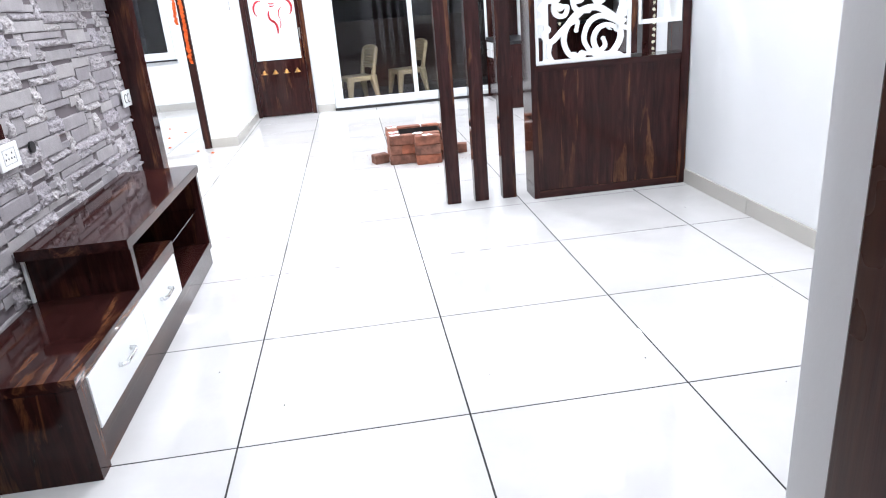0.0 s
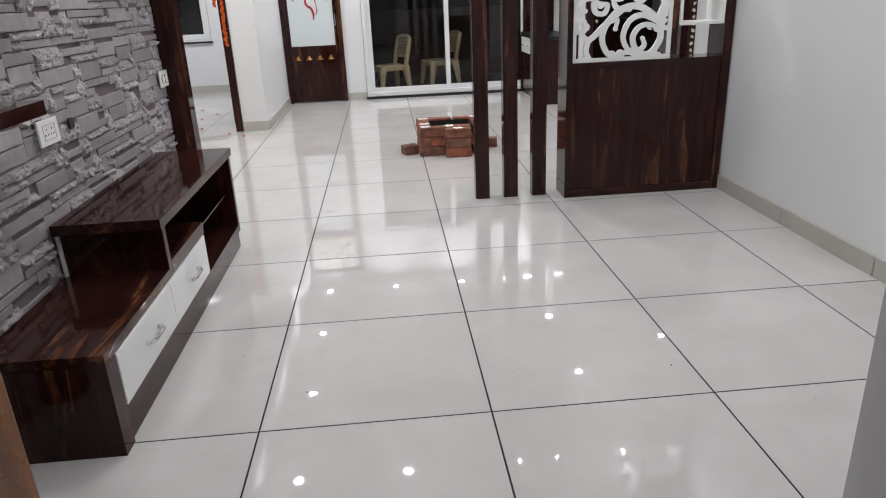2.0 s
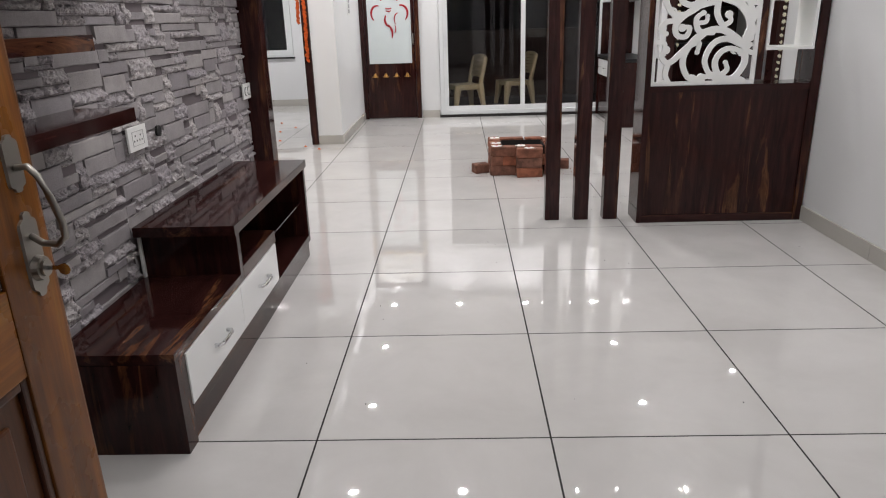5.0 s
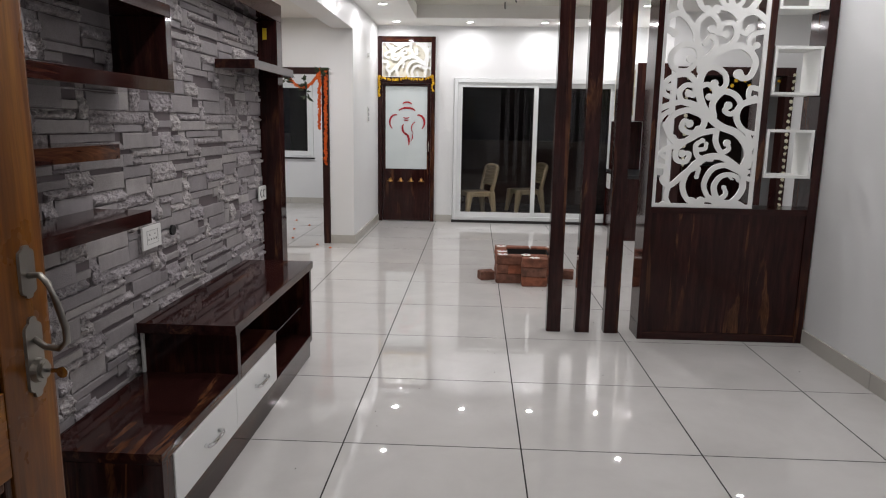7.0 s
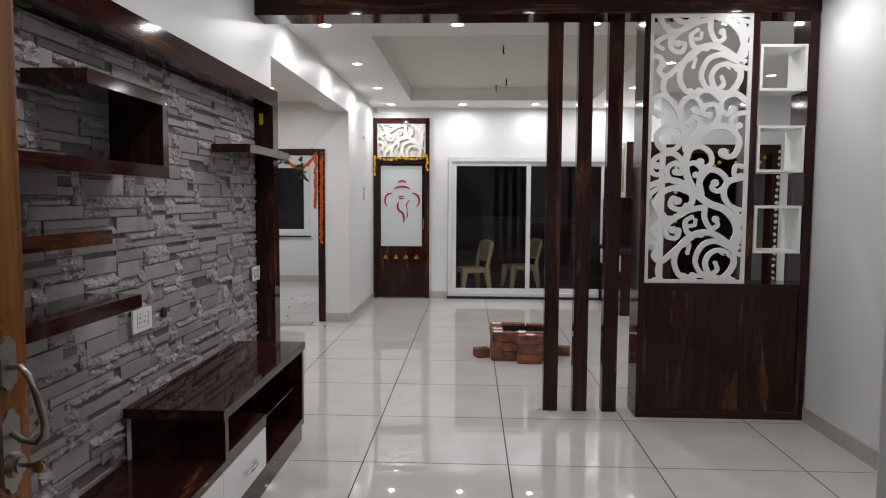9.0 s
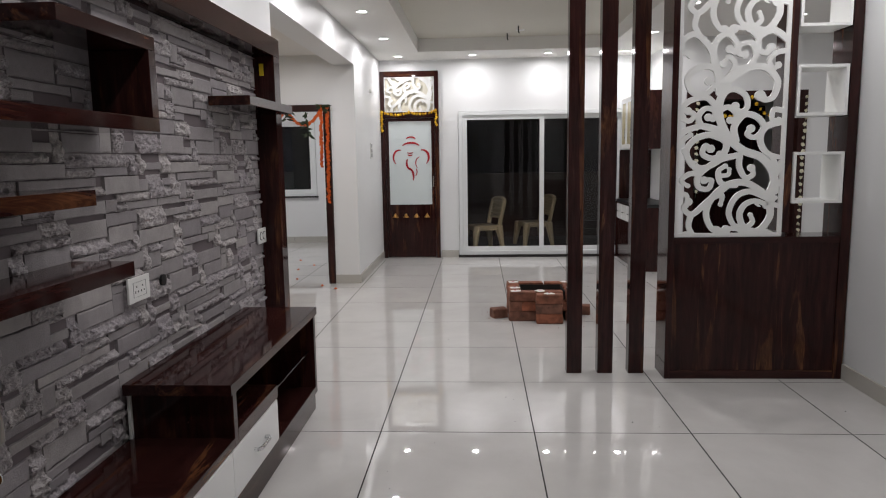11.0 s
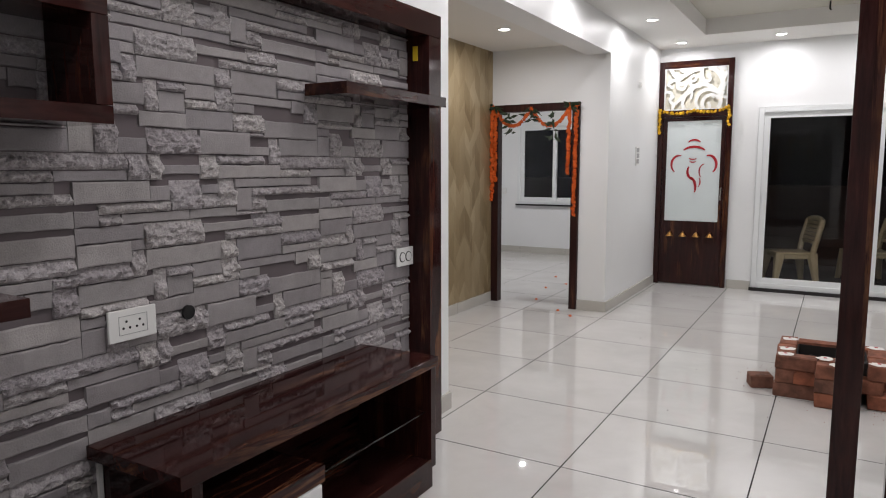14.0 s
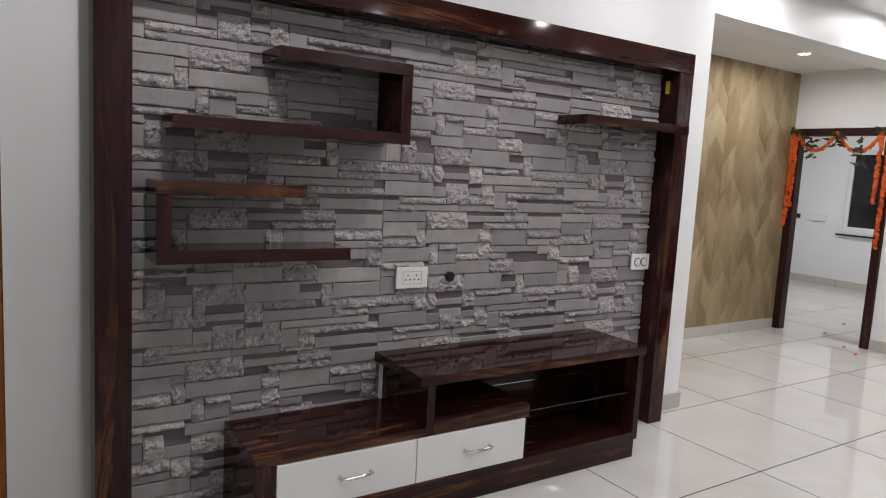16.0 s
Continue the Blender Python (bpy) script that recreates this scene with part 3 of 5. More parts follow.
h = part("cable_hole", cyl(bmesh.new(), (SX + 0.002, -1.415, 0.925), (SX + 0.012, -1.415, 0.925), 0.024, seg=20), M_BLACK)
tagged(h, "round black cable hole in the stone wall", "cable hole")
tagged(part("sticker", bx(-1.60, -1.575, -0.022, -0.0155, 1.93, 2.0), M_YELLOW_TAPE), "small yellow sticker inside the dark frame", "sticker")


# ---- room divider: beam, posts, lattice unit ----
PY0, PY1 = 0.07, 0.30
beam = part("beam", bx(WL, WR, PY0, PY1, 2.65, CEIL, bevel=0.002), M_LAM_X)
tagged(beam, "glossy dark laminate beam across the ceiling", "beam", kind="structure")
for x0 in (0.29, 0.49, 0.69):
    p = part("divider_post", bx(x0, x0 + 0.098, 0.18, 0.262, 0, 2.65, bevel=0.0015), M_LAM_Z)
    tagged(p, "tall square post in streaked ebony laminate", "post", "divider posts")
dv = thing("room_divider", (1.44, 0.18, 0), "ebony laminate room divider with a white scroll lattice", "room divider")
part("upright", bx(0.892, 0.93, PY0, PY1, 0, 2.65, bevel=0.001), M_LAM_Z, dv)
part("upright", bx(1.585, 1.625, PY0 + 0.01, PY1 - 0.01, 0.93, 2.65, bevel=0.001), M_LAM_Z, dv)
part("upright", bx(1.935, 1.992, PY0, PY1, 0, 2.65, bevel=0.001), M_LAM_Z, dv)
part("ledge", bx(0.931, 1.934, PY0 + 0.002, PY1 - 0.002, 0.865, 0.905, bevel=0.001), M_LAM_X, dv)
part("base_panel", bx(0.931, 1.934, PY0 + 0.012, PY1 - 0.012, 0.055, 0.864), M_LAM_Z, dv, "streaked base panel")
part("bottom_rail", bx(0.931, 1.934, PY0 + 0.002, PY1 - 0.002, 0, 0.054, bevel=0.001), M_LAM_X, dv)
for z0, z1 in ((1.11, 1.42), (1.635, 1.935), (2.155, 2.45)):
    b = tagged(new("display_box"), "open white square display box")
    b.parent, b.location = dv, (0.34, 0, z0)
    x0, x1, t = 1.627, 1.925, 0.018
    for nm, d in (("side", (x0, x0 + t, z0, z1)), ("side", (x1 - t, x1, z0, z1)), ("bottom", (x0 + t, x1 - t, z0, z0 + t)), ("top", (x0 + t, x1 - t, z1 - t, z1))):
        part(nm, bx(d[0], d[1], PY0 - 0.004, PY1 + 0.004, d[2], d[3], bevel=0.001), M_WHITE, b)


def vine_board(name, x0, x1, z0, z1, y0, y1, parent, border=0.02, seed=3, drop=0.0):
    """A cut board of interlaced scrolls, in board widths from the lower left corner. The pattern repeats upwards."""
    bm, rnd, s = bmesh.new(), random.Random(seed), x1 - x0
    rise = 1.843

    def put(pts, ws):
        for turn in (1, 0, -1):
            run, rw = [], []
            for (u, v), w in [*zip(pts, ws), ((-99, -99), 0)]:
                p = (x0 + u * s, z0 + (v - drop + turn * rise) * s)
                if x0 + border * 0.4 <= p[0] <= x1 - border * 0.4 and z0 + border * 0.4 <= p[1] <= z1 - border * 0.4:
                    run.append(p), rw.append(w * s)
                else:
                    if len(run) > 2:
                        ribbon(bm, run, rw, y0 + rnd.uniform(0.0002, 0.0012), y1 - rnd.uniform(0.0002, 0.0012))
                    run, rw = [], []

    def knob(c, r):
        for turn in (1, 0, -1):
            x, z = x0 + c.x * s, z0 + (c.y - drop + turn * rise) * s
            if x0 + r * s < x < x1 - r * s and z0 + r * s < z < z1 - r * s:
                e = rnd.uniform(0.0002, 0.0012)
                cyl(bm, (x, y0 + e, z), (x, y1 - e, z), r * s, seg=16)

    def vine(width, *knots):
        """A band that runs smoothly through its knots, thins out, and ends in a bulb with a thorn beside it."""
        k = [Vector(p) for p in (knots[0], *knots, knots[-1])]
        pts = []
        for p0, p1, p2, p3 in zip(k, k[1:], k[2:], k[3:]):
            for i in range(9):
                f = i / 9
                pts.append(0.5 * (2 * p1 + (p2 - p0) * f + (2 * p0 - 5 * p1 + 4 * p2 - p3) * f ** 2 + (3 * p1 - p0 - 3 * p2 + p3) * f ** 3))
        pts.append(k[-1])
        n = len(pts) - 1
        put(pts, [width * (1.0 - 0.34 * (i / n) ** 2) for i in range(n + 1)])
        knob(pts[0], width * 0.5)
        knob(pts[-1], width * (0.66 if n > 30 else 0.46))
        if n > 40:
            d, q = (pts[-9] - pts[-12]).normalized(), pts[-10]
            side = Vector((-d.y, d.x))
            side *= -1 if (pts[-1] - q).dot(side) < 0 else 1
            put([q, q + side * width * 0.5 + d * width * 0.1, q + side * width * 0.75 + d * width * 0.35, q + side * width * 0.85 + d * width * 0.7], [width * 0.75, width * 0.5, width * 0.3, width * 0.08])

    vine(0.072, (0.92, 0.43), (0.90, 0.60), (0.79, 0.74), (0.62, 0.81), (0.49, 0.92), (0.40, 1.09), (0.39, 1.26), (0.47, 1.45), (0.63, 1.56), (0.79, 1.56), (0.90, 1.44), (0.87, 1.30), (0.79, 1.27), (0.75, 1.31))
    vine(0.060, (0.38, 1.34), (0.35, 1.56), (0.28, 1.75), (0.15, 1.87), (0.04, 1.82), (0.04, 1.72), (0.11, 1.69))
    vine(0.058, (0.40, 1.41), (0.32, 1.63), (0.33, 1.79), (0.43, 1.87), (0.52, 1.79), (0.51, 1.70), (0.46, 1.73))
    vine(0.051, (0.41, 1.44), (0.49, 1.52), (0.51, 1.61), (0.45, 1.66), (0.41, 1.60))
    vine(0.055, (0.52, 1.55), (0.64, 1.58), (0.70, 1.68), (0.66, 1.78), (0.56, 1.77), (0.54, 1.69), (0.60, 1.68))
    vine(0.058, (0.97, 1.81), (0.85, 1.89), (0.73, 1.84), (0.72, 1.73), (0.79, 1.69), (0.83, 1.74))
    vine(0.055, (0.72, 1.83), (0.62, 1.91), (0.51, 1.92))
    vine(0.048, (0.98, 1.71), (0.88, 1.69), (0.82, 1.62), (0.86, 1.55), (0.90, 1.58))
    vine(0.060, (0.41, 1.45), (0.32, 1.57), (0.18, 1.57), (0.09, 1.47), (0.14, 1.35), (0.26, 1.34), (0.33, 1.41), (0.28, 1.45))
    vine(0.055, (0.37, 1.20), (0.27, 1.30), (0.13, 1.28), (0.05, 1.21), (0.05, 1.12), (0.12, 1.09), (0.16, 1.15), (0.10, 1.18))
    vine(0.053, (0.38, 1.01), (0.24, 1.04), (0.20, 1.13), (0.26, 1.20), (0.34, 1.18), (0.34, 1.10), (0.29, 1.12))
    vine(0.058, (0.00, 0.96), (0.11, 1.01), (0.24, 1.04), (0.37, 1.01), (0.46, 0.94))
    vine(0.050, (0.39, 1.18), (0.47, 1.21), (0.54, 1.15), (0.53, 1.07), (0.49, 1.09))
    vine(0.058, (0.55, 0.90), (0.53, 1.03), (0.62, 1.14), (0.74, 1.11), (0.80, 1.01), (0.72, 0.93), (0.65, 0.96), (0.68, 1.01))
    vine(0.055, (0.39, 1.26), (0.44, 1.35), (0.53, 1.37), (0.62, 1.31), (0.64, 1.21), (0.57, 1.16), (0.53, 1.22))
    vine(0.060, (0.96, 1.07), (0.81, 1.02), (0.77, 0.90), (0.84, 0.78), (0.97, 0.74))
    vine(0.048, (0.96, 1.17), (0.88, 1.18), (0.87, 1.09), (0.93, 1.09))
    vine(0.060, (0.51, 0.88), (0.36, 0.96), (0.19, 0.93), (0.10, 0.82), (0.14, 0.70), (0.20, 0.65))
    vine(0.058, (0.32, 0.96), (0.45, 0.90), (0.45, 0.80), (0.35, 0.74), (0.25, 0.78), (0.27, 0.86), (0.32, 0.83))
    vine(0.055, (0.00, 0.81), (0.05, 0.90), (0.13, 0.96))
    vine(0.060, (0.87, 2.20), (0.89, 2.04), (0.79, 1.90), (0.66, 1.93), (0.61, 2.05), (0.66, 2.15), (0.76, 2.18), (0.86, 2.14))
    vine(0.047, (0.66, 1.92), (0.73, 1.98), (0.71, 2.05))
    vine(0.055, (0.85, 2.21), (0.70, 2.27), (0.57, 2.22), (0.51, 2.07), (0.57, 1.94), (0.63, 1.91))
    vine(0.064, (0.85, 2.23), (0.66, 2.35), (0.48, 2.33), (0.34, 2.20), (0.30, 2.05), (0.37, 1.91), (0.49, 1.91))
    vine(0.047, (0.35, 2.21), (0.44, 2.24), (0.43, 2.15))
    vine(0.058, (0.49, 2.33), (0.31, 2.18), (0.17, 2.06), (0.09, 2.12), (0.13, 2.18))
    vine(0.055, (0.16, 2.06), (0.14, 1.94), (0.21, 1.83))
    vine(0.053, (0.56, 2.33), (0.43, 2.35), (0.40, 2.46), (0.46, 2.51))
    vine(0.041, (0.42, 2.42), (0.49, 2.43), (0.50, 2.48))
    vine(0.053, (0.59, 2.61), (0.59, 2.50), (0.65, 2.40), (0.72, 2.43), (0.70, 2.49))
    vine(0.055, (0.57, 2.61), (0.39, 2.56), (0.22, 2.43), (0.22, 2.32), (0.31, 2.30), (0.34, 2.38), (0.27, 2.38))
    vine(0.050, (0.22, 2.44), (0.13, 2.44), (0.06, 2.38), (0.12, 2.33))
    vine(0.053, (0.08, 2.66), (0.16, 2.52), (0.28, 2.50), (0.39, 2.55), (0.46, 2.61), (0.41, 2.62))
    vine(0.050, (0.01, 2.26), (0.11, 2.24), (0.11, 2.14))
    vine(0.048, (0.88, 2.59), (0.93, 2.47), (0.87, 2.28))
    vine(0.050, (0.98, 2.55), (0.91, 2.38), (0.88, 2.23))
    vine(0.047, (0.96, 2.36), (0.91, 2.26), (0.89, 2.18))
    vine(0.047, (0.97, 2.13), (0.90, 2.16), (0.93, 2.21))
    for d in ((x0, x1, z0, z0 + border), (x0, x1, z1 - border, z1), (x0, x0 + border, z0 + border, z1 - border), (x1 - border, x1, z0 + border, z1 - border)):
        box(bm, d[0], d[1], y0, y1, d[2], d[3])
    return part(name, bm, M_WHITE, parent, "white cut-out scroll lattice")


vine_board("lattice", 0.931, 1.584, 0.906, 2.649, PY0 + 0.015, PY0 + 0.033, dv, 0.024)


# ---- prayer room door ----
pj = thing("prayer_door", (-1.24, YB - 0.02, 0), "dark laminate prayer room door with frosted glass and red line drawing", "door")
PX0, PX1, PF = -1.648, -0.83, YB - 0.045
part("frame_side", bx(PX0, PX0 + 0.06, PF, YB - 0.002, 0, 2.62, bevel=0.002), M_LAM_Z, pj)
part("frame_side", bx(PX1 - 0.06, PX1, PF, YB - 0.002, 0, 2.62, bevel=0.002), M_LAM_Z, pj)
part("frame_head", bx(PX0 + 0.06, PX1 - 0.06, PF, YB - 0.002, 2.54, 2.62, bevel=0.002), M_LAM_X, pj)
part("transom", bx(PX0 + 0.06, PX1 - 0.06, PF, YB - 0.002, 1.98, 2.06, bevel=0.002), M_LAM_X, pj)
part("transom_back", bx(PX0 + 0.06, PX1 - 0.06, YB - 0.008, YB - 0.003, 2.06, 2.54), M_IVORY, pj, "cream panel behind the lattice")
vine_board("transom_lattice", PX0 + 0.06, PX1 - 0.06, 2.061, 2.539, PF + 0.006, PF + 0.016, pj, 0.012, 3, 1.95)
LX0, LX1, LF = PX0 + 0.064, PX1 - 0.064, PF + 0.008
part("leaf_stile", bx(LX0, LX0 + 0.045, LF, YB - 0.003, 0.012, 1.975, bevel=0.002), M_LAM_Z, pj)
part("leaf_stile", bx(LX1 - 0.045, LX1, LF, YB - 0.003, 0.012, 1.975, bevel=0.002), M_LAM_Z, pj)
part("leaf_rail", bx(LX0 + 0.045, LX1 - 0.045, LF, YB - 0.003, 1.935, 1.975, bevel=0.002), M_LAM_X, pj)
part("leaf_panel", bx(LX0 + 0.045, LX1 - 0.045, LF, YB - 0.003, 0.012, 0.765, bevel=0.002), M_LAM_Z, pj)
part("glass_panel", bx(LX0 + 0.045, LX1 - 0.045, LF + 0.006, YB - 0.004, 0.766, 1.934), M_FROST, pj, "frosted white glass panel")
part("door_handle", tube(bmesh.new(), [(LX1 - 0.022, LF, 1.02), (LX1 - 0.022, LF - 0.03, 1.03), (LX1 - 0.022, LF - 0.03, 1.15), (LX1 - 0.022, LF, 1.16)], 0.008), M_NICKEL, pj, "small metal handle")
# red brush strokes on the glass: centre, radii, from angle, to angle, width
GC = ((LX0 + LX1) / 2, 1.40)


def stroke(cx, cz, rx, rz, a0, a1, w, n=20):
    pts = [(GC[0] + cx + rx * math.cos(radians(a0 + (a1 - a0) * i / n)), GC[1] + cz + rz * math.sin(radians(a0 + (a1 - a0) * i / n))) for i in range(n + 1)]
    bm = bmesh.new()
    ribbon(bm, pts, [w * (0.25 + 0.75 * math.sin(math.pi * (0.1 + 0.85 * i / n))) for i in range(n + 1)], LF + 0.0015, LF + 0.0058)
    part("red_stroke", bm, M_RED, pj)


stroke(0.01, 0.27, 0.07, 0.045, 20, 160, 0.022)
stroke(0.01, 0.165, 0.13, 0.07, 25, 155, 0.028)
stroke(-0.155, 0.03, 0.085, 0.105, 75, 235, 0.026)
stroke(0.175, 0.03, 0.085, 0.105, 105, -55, 0.030)
stroke(0.0, 0.11, 0.045, 0.02, 200, 340, 0.014)
stroke(0.0, 0.075, 0.038, 0.018, 200, 340, 0.014)
stroke(0.055, -0.05, 0.11, 0.11, 150, 250, 0.028)
stroke(-0.045, -0.24, 0.085, 0.13, 70, -25, 0.030)
stroke(0.135, -0.05, 0.06, 0.085, 95, 235, 0.014)
stroke(0.045, -0.17, 0.045, 0.07, 40, -60, 0.014)
for k in range(4):
    bxx = GC[0] - 0.225 + 0.15 * k
    bell = thing("door_bell", (bxx, LF, 0.62), "small brass bell fixed to the prayer room door", "bell", "bells on the prayer room door")
    bm = cyl(bmesh.new(), (bxx, LF - 0.046, 0.585), (bxx, LF - 0.046, 0.597), 0.044, 0.040, 16)
    cyl(bm, (bxx, LF - 0.046, 0.597), (bxx, LF - 0.046, 0.632), 0.032, 0.016, 16)
    part("bell_body", bm, M_BRASS, bell)
    part("bell_bracket", bx(bxx - 0.006, bxx + 0.006, LF - 0.046, LF, 0.633, 0.641), M_BRASS, bell)


# ---- garlands ----
def flower_mesh(name, r, material):
    """A ruffled flower head of three tiers of petals."""
    bm, rnd = bmesh.new(), random.Random(5)
    for tier, (rr, h) in enumerate(((1.0, 0.0), (0.8, 0.35), (0.45, 0.6))):
        ring = [bm.verts.new((r * rr * (1.0 if k % 2 else 0.72) * math.cos(k * math.pi / 7), r * rr * (1.0 if k % 2 else 0.72) * math.sin(k * math.pi / 7), r * (h + rnd.uniform(-0.1, 0.1)))) for k in range(14)]
        c, d = bm.verts.new((0, 0, r * (h + 0.28))), bm.verts.new((0, 0, r * (h - 0.45)))
        for k in range(14):
            bm.faces.new((ring[k], ring[(k + 1) % 14], c)), bm.faces.new((ring[(k + 1) % 14], ring[k], d))
    me = bpy.data.meshes.new(name)
    bm.to_mesh(me)
    bm.free()
    me.materials.append(material)
    return me


FL_O, FL_Y, FL_W = flower_mesh("orange_flower", 0.026, M_ORANGE), flower_mesh("yellow_flower", 0.026, M_YELLOW), flower_mesh("white_flower", 0.028, M_WHITE_FLOWER)


def garland(paths, label, mesh, step, loc):
    t = thing("garland", loc, label, "garland", "garlands")
    rnd = random.Random(len(paths))
    for pts in paths:
        pts = [Vector(p) for p in pts]
        part("string", tube(bmesh.new(), pts, 0.003, 5), M_LEAF, t)
        for a, b in zip(pts, pts[1:]):
            n = max(1, round((b - a).length / step))
            for i in range(n):
                o = new("flower", mesh)
                o.parent = t
                o.location = a.lerp(b, i / n) - Vector(loc) + Vector((rnd.uniform(-0.006, 0.006), rnd.uniform(-0.012, 0), 0))
                o.rotation_euler = (rnd.uniform(0.6, 2.2), rnd.uniform(-0.5, 0.5), rnd.uniform(0, 6))
    return t


def sag(a, b, drop, n=10):
    return [(a[0] + (b[0] - a[0]) * i / n, a[1] + (b[1] - a[1]) * i / n, a[2] + (b[2] - a[2]) * i / n - drop * 4 * (i / n) * (1 - i / n)) for i in range(n + 1)]


GY = YB - 0.075
garland([sag((PX0 + 0.03, GY, 2.06), ((PX0 + PX1) / 2, GY, 2.05), 0.035), sag(((PX0 + PX1) / 2, GY, 2.05), (PX1 - 0.02, GY, 2.08), 0.035),
         [(PX0 + 0.03, GY, 2.06), (PX0 + 0.02, GY, 1.90), (PX0 + 0.02, GY, 1.77)], [(PX1 - 0.03, GY, 2.08), (PX1 - 0.03, GY, 1.95), (PX1 - 0.035, GY, 1.84)]],
        "yellow marigold garland over the prayer room door", FL_Y, 0.034, (-1.24, GY, 2.06))


def leaf_spray(loc, count, drop, seed, label="dark green mango leaf spray on the door frame"):
    """Drooping pointed leaves on short stalks."""
    t, rnd = thing("leaf_spray", loc, label, "leaves", "mango leaves"), random.Random(seed)
    for k in range(count):
        a, ln, w = rnd.uniform(0, 6.28), rnd.uniform(0.08, 0.13), rnd.uniform(0.012, 0.018)
        z = -drop * k / count
        bm = bmesh.new()
        tip = Vector((math.cos(a) * ln, -abs(math.sin(a)) * ln * 0.4 - 0.01, rnd.uniform(-0.9, 0.35) * ln))
        side = tip.cross(Vector((0, -1, 0.2))).normalized() * w
        base = Vector(loc) + Vector((rnd.uniform(-0.02, 0.02), -0.012, z))
        mid = base + tip * 0.45
        v = [bm.verts.new(p) for p in (base, mid + side, base + tip, mid - side, mid + Vector((0, -0.006, 0.0)))]
        for i, j in ((0, 1), (1, 2), (2, 3), (3, 0)):
            bm.faces.new((v[i], v[j], v[4]))
        bm.faces.new((v[0], v[3], v[2], v[1]))
        part("leaf", bm, M_LEAF, t)


# ---- garlanded doorway ----
MX0, MX1, MY = -2.868, -1.932, 3.455
mg = thing("door_frame", (-2.4, 3.55, 0), "dark ebony laminate door frame of the bedroom, garlanded", "door frame", kind="structure")
part("jamb", bx(MX0, MX0 + 0.075, MY, 3.55, 0, 1.955, bevel=0.002), M_DARK_FRAME, mg)
part("jamb", bx(MX1 - 0.075, MX1, MY, 3.55, 0, 1.955, bevel=0.002), M_DARK_FRAME, mg)
part("head", bx(MX0, MX1, MY, 3.55, 1.956, 2.028, bevel=0.002), M_DARK_FRAME, mg)
GM = MY - 0.02
garland([[(MX0 + 0.02, GM, 2.02), (MX0 + 0.015, GM, 1.6), (MX0 + 0.02, GM, 1.05)], [(MX0 + 0.055, GM, 2.0), (MX0 + 0.05, GM, 1.25)],
         [(MX1 - 0.02, GM, 2.0), (MX1 - 0.03, GM, 1.5), (MX1 - 0.04, GM, 0.92)], [(MX1 - 0.09, GM, 2.0), (MX1 - 0.105, GM, 1.33)]],
        "thick orange marigold strings hanging down both jambs", FL_O, 0.021, (-2.4, GM, 2.0))
garland([sag((MX0 + 0.06, GM, 1.97), (-2.42, GM, 1.98), 0.16), sag((-2.42, GM, 1.98), (MX1 - 0.09, GM, 1.97), 0.17)],
        "two orange marigold swags under the door head", FL_O, 0.024, (-2.4, GM, 1.9))
leaf_spray((MX0 + 0.05, GM, 2.03), 12, 0.05, 1)
leaf_spray((-2.43, GM, 2.0), 16, 0.14, 2)
leaf_spray((MX1 - 0.09, GM, 2.03), 12, 0.05, 3)
leaf_spray((-2.64, GM, 1.95), 14, 0.22, 4)
leaf_spray((-2.18, GM, 1.95), 16, 0.30, 6)
open_leaf = thing("door_2", (MX1 - 0.08, 3.67, 0), "brown laminate bedroom door standing open", "door", kind="structure")
part("leaf", bx(MX1 - 0.125, MX1 - 0.088, 3.662, 4.5, 0.06, 1.95, bevel=0.002), M_LAM_Z, open_leaf)

# ---- bedroom window ----
def window(name, x0, x1, z0, z1, y, panes, label, sill=True, fw=0.05):
    t = thing(name, ((x0 + x1) / 2, y, z0), label, "window", kind="structure")
    part("window_frame", bx(x0, x0 + fw, y - 0.02, y + 0.06, z0, z1, bevel=0.003), M_UPVC, t)
    part("window_frame", bx(x1 - fw, x1, y - 0.02, y + 0.06, z0, z1, bevel=0.003), M_UPVC, t)
    part("window_frame", bx(x0 + fw, x1 - fw, y - 0.02, y + 0.06, z1 - fw, z1, bevel=0.003), M_UPVC, t)
    part("window_frame", bx(x0 + fw, x1 - fw, y - 0.02, y + 0.06, z0, z0 + fw, bevel=0.003), M_UPVC, t)
    w = (x1 - x0 - 2 * fw) / panes
    for k in range(panes):
        a, b, yy = x0 + fw + k * w - (0.03 if k else 0), x0 + fw + (k + 1) * w + (0.03 if k < panes - 1 else 0), y + 0.0 + 0.028 * (k % 2)
        sash = part("sash", bx(a, a + 0.062, yy, yy + 0.026, z0 + fw, z1 - fw, bevel=0.002), M_UPVC, t)
        for d in ((b - 0.062, b, z0 + fw, z1 - fw), (a + 0.062, b - 0.062, z0 + fw, z0 + fw + 0.062), (a + 0.062, b - 0.062, z1 - fw - 0.062, z1 - fw)):
            part("sash_bar", bx(d[0], d[1], yy, yy + 0.026, d[2], d[3], bevel=0.002), M_UPVC, t)
        p = part("pane", bx(a + 0.062, b - 0.062, yy + 0.010, yy + 0.015, z0 + fw + 0.062, z1 - fw - 0.062), M_PANE, t)
        p.visible_shadow = False
    if sill:
        part("window_sill", bx(x0 - 0.02, x1 + 0.02, y - 0.05, y + 0.06, z0 - 0.025, z0, bevel=0.003), M_BLACK, t, "dark stone sill")
    return t


window("window_1", -4.318, -3.052, 0.802, 2.098, 7.40, 2, "white sliding bedroom window, dark outside")
sl = window("sliding_door", -0.555, 1.775, 0.035, 2.055, YB - 0.01, 2, "white framed glass sliding door, closed, night outside", False, 0.055)
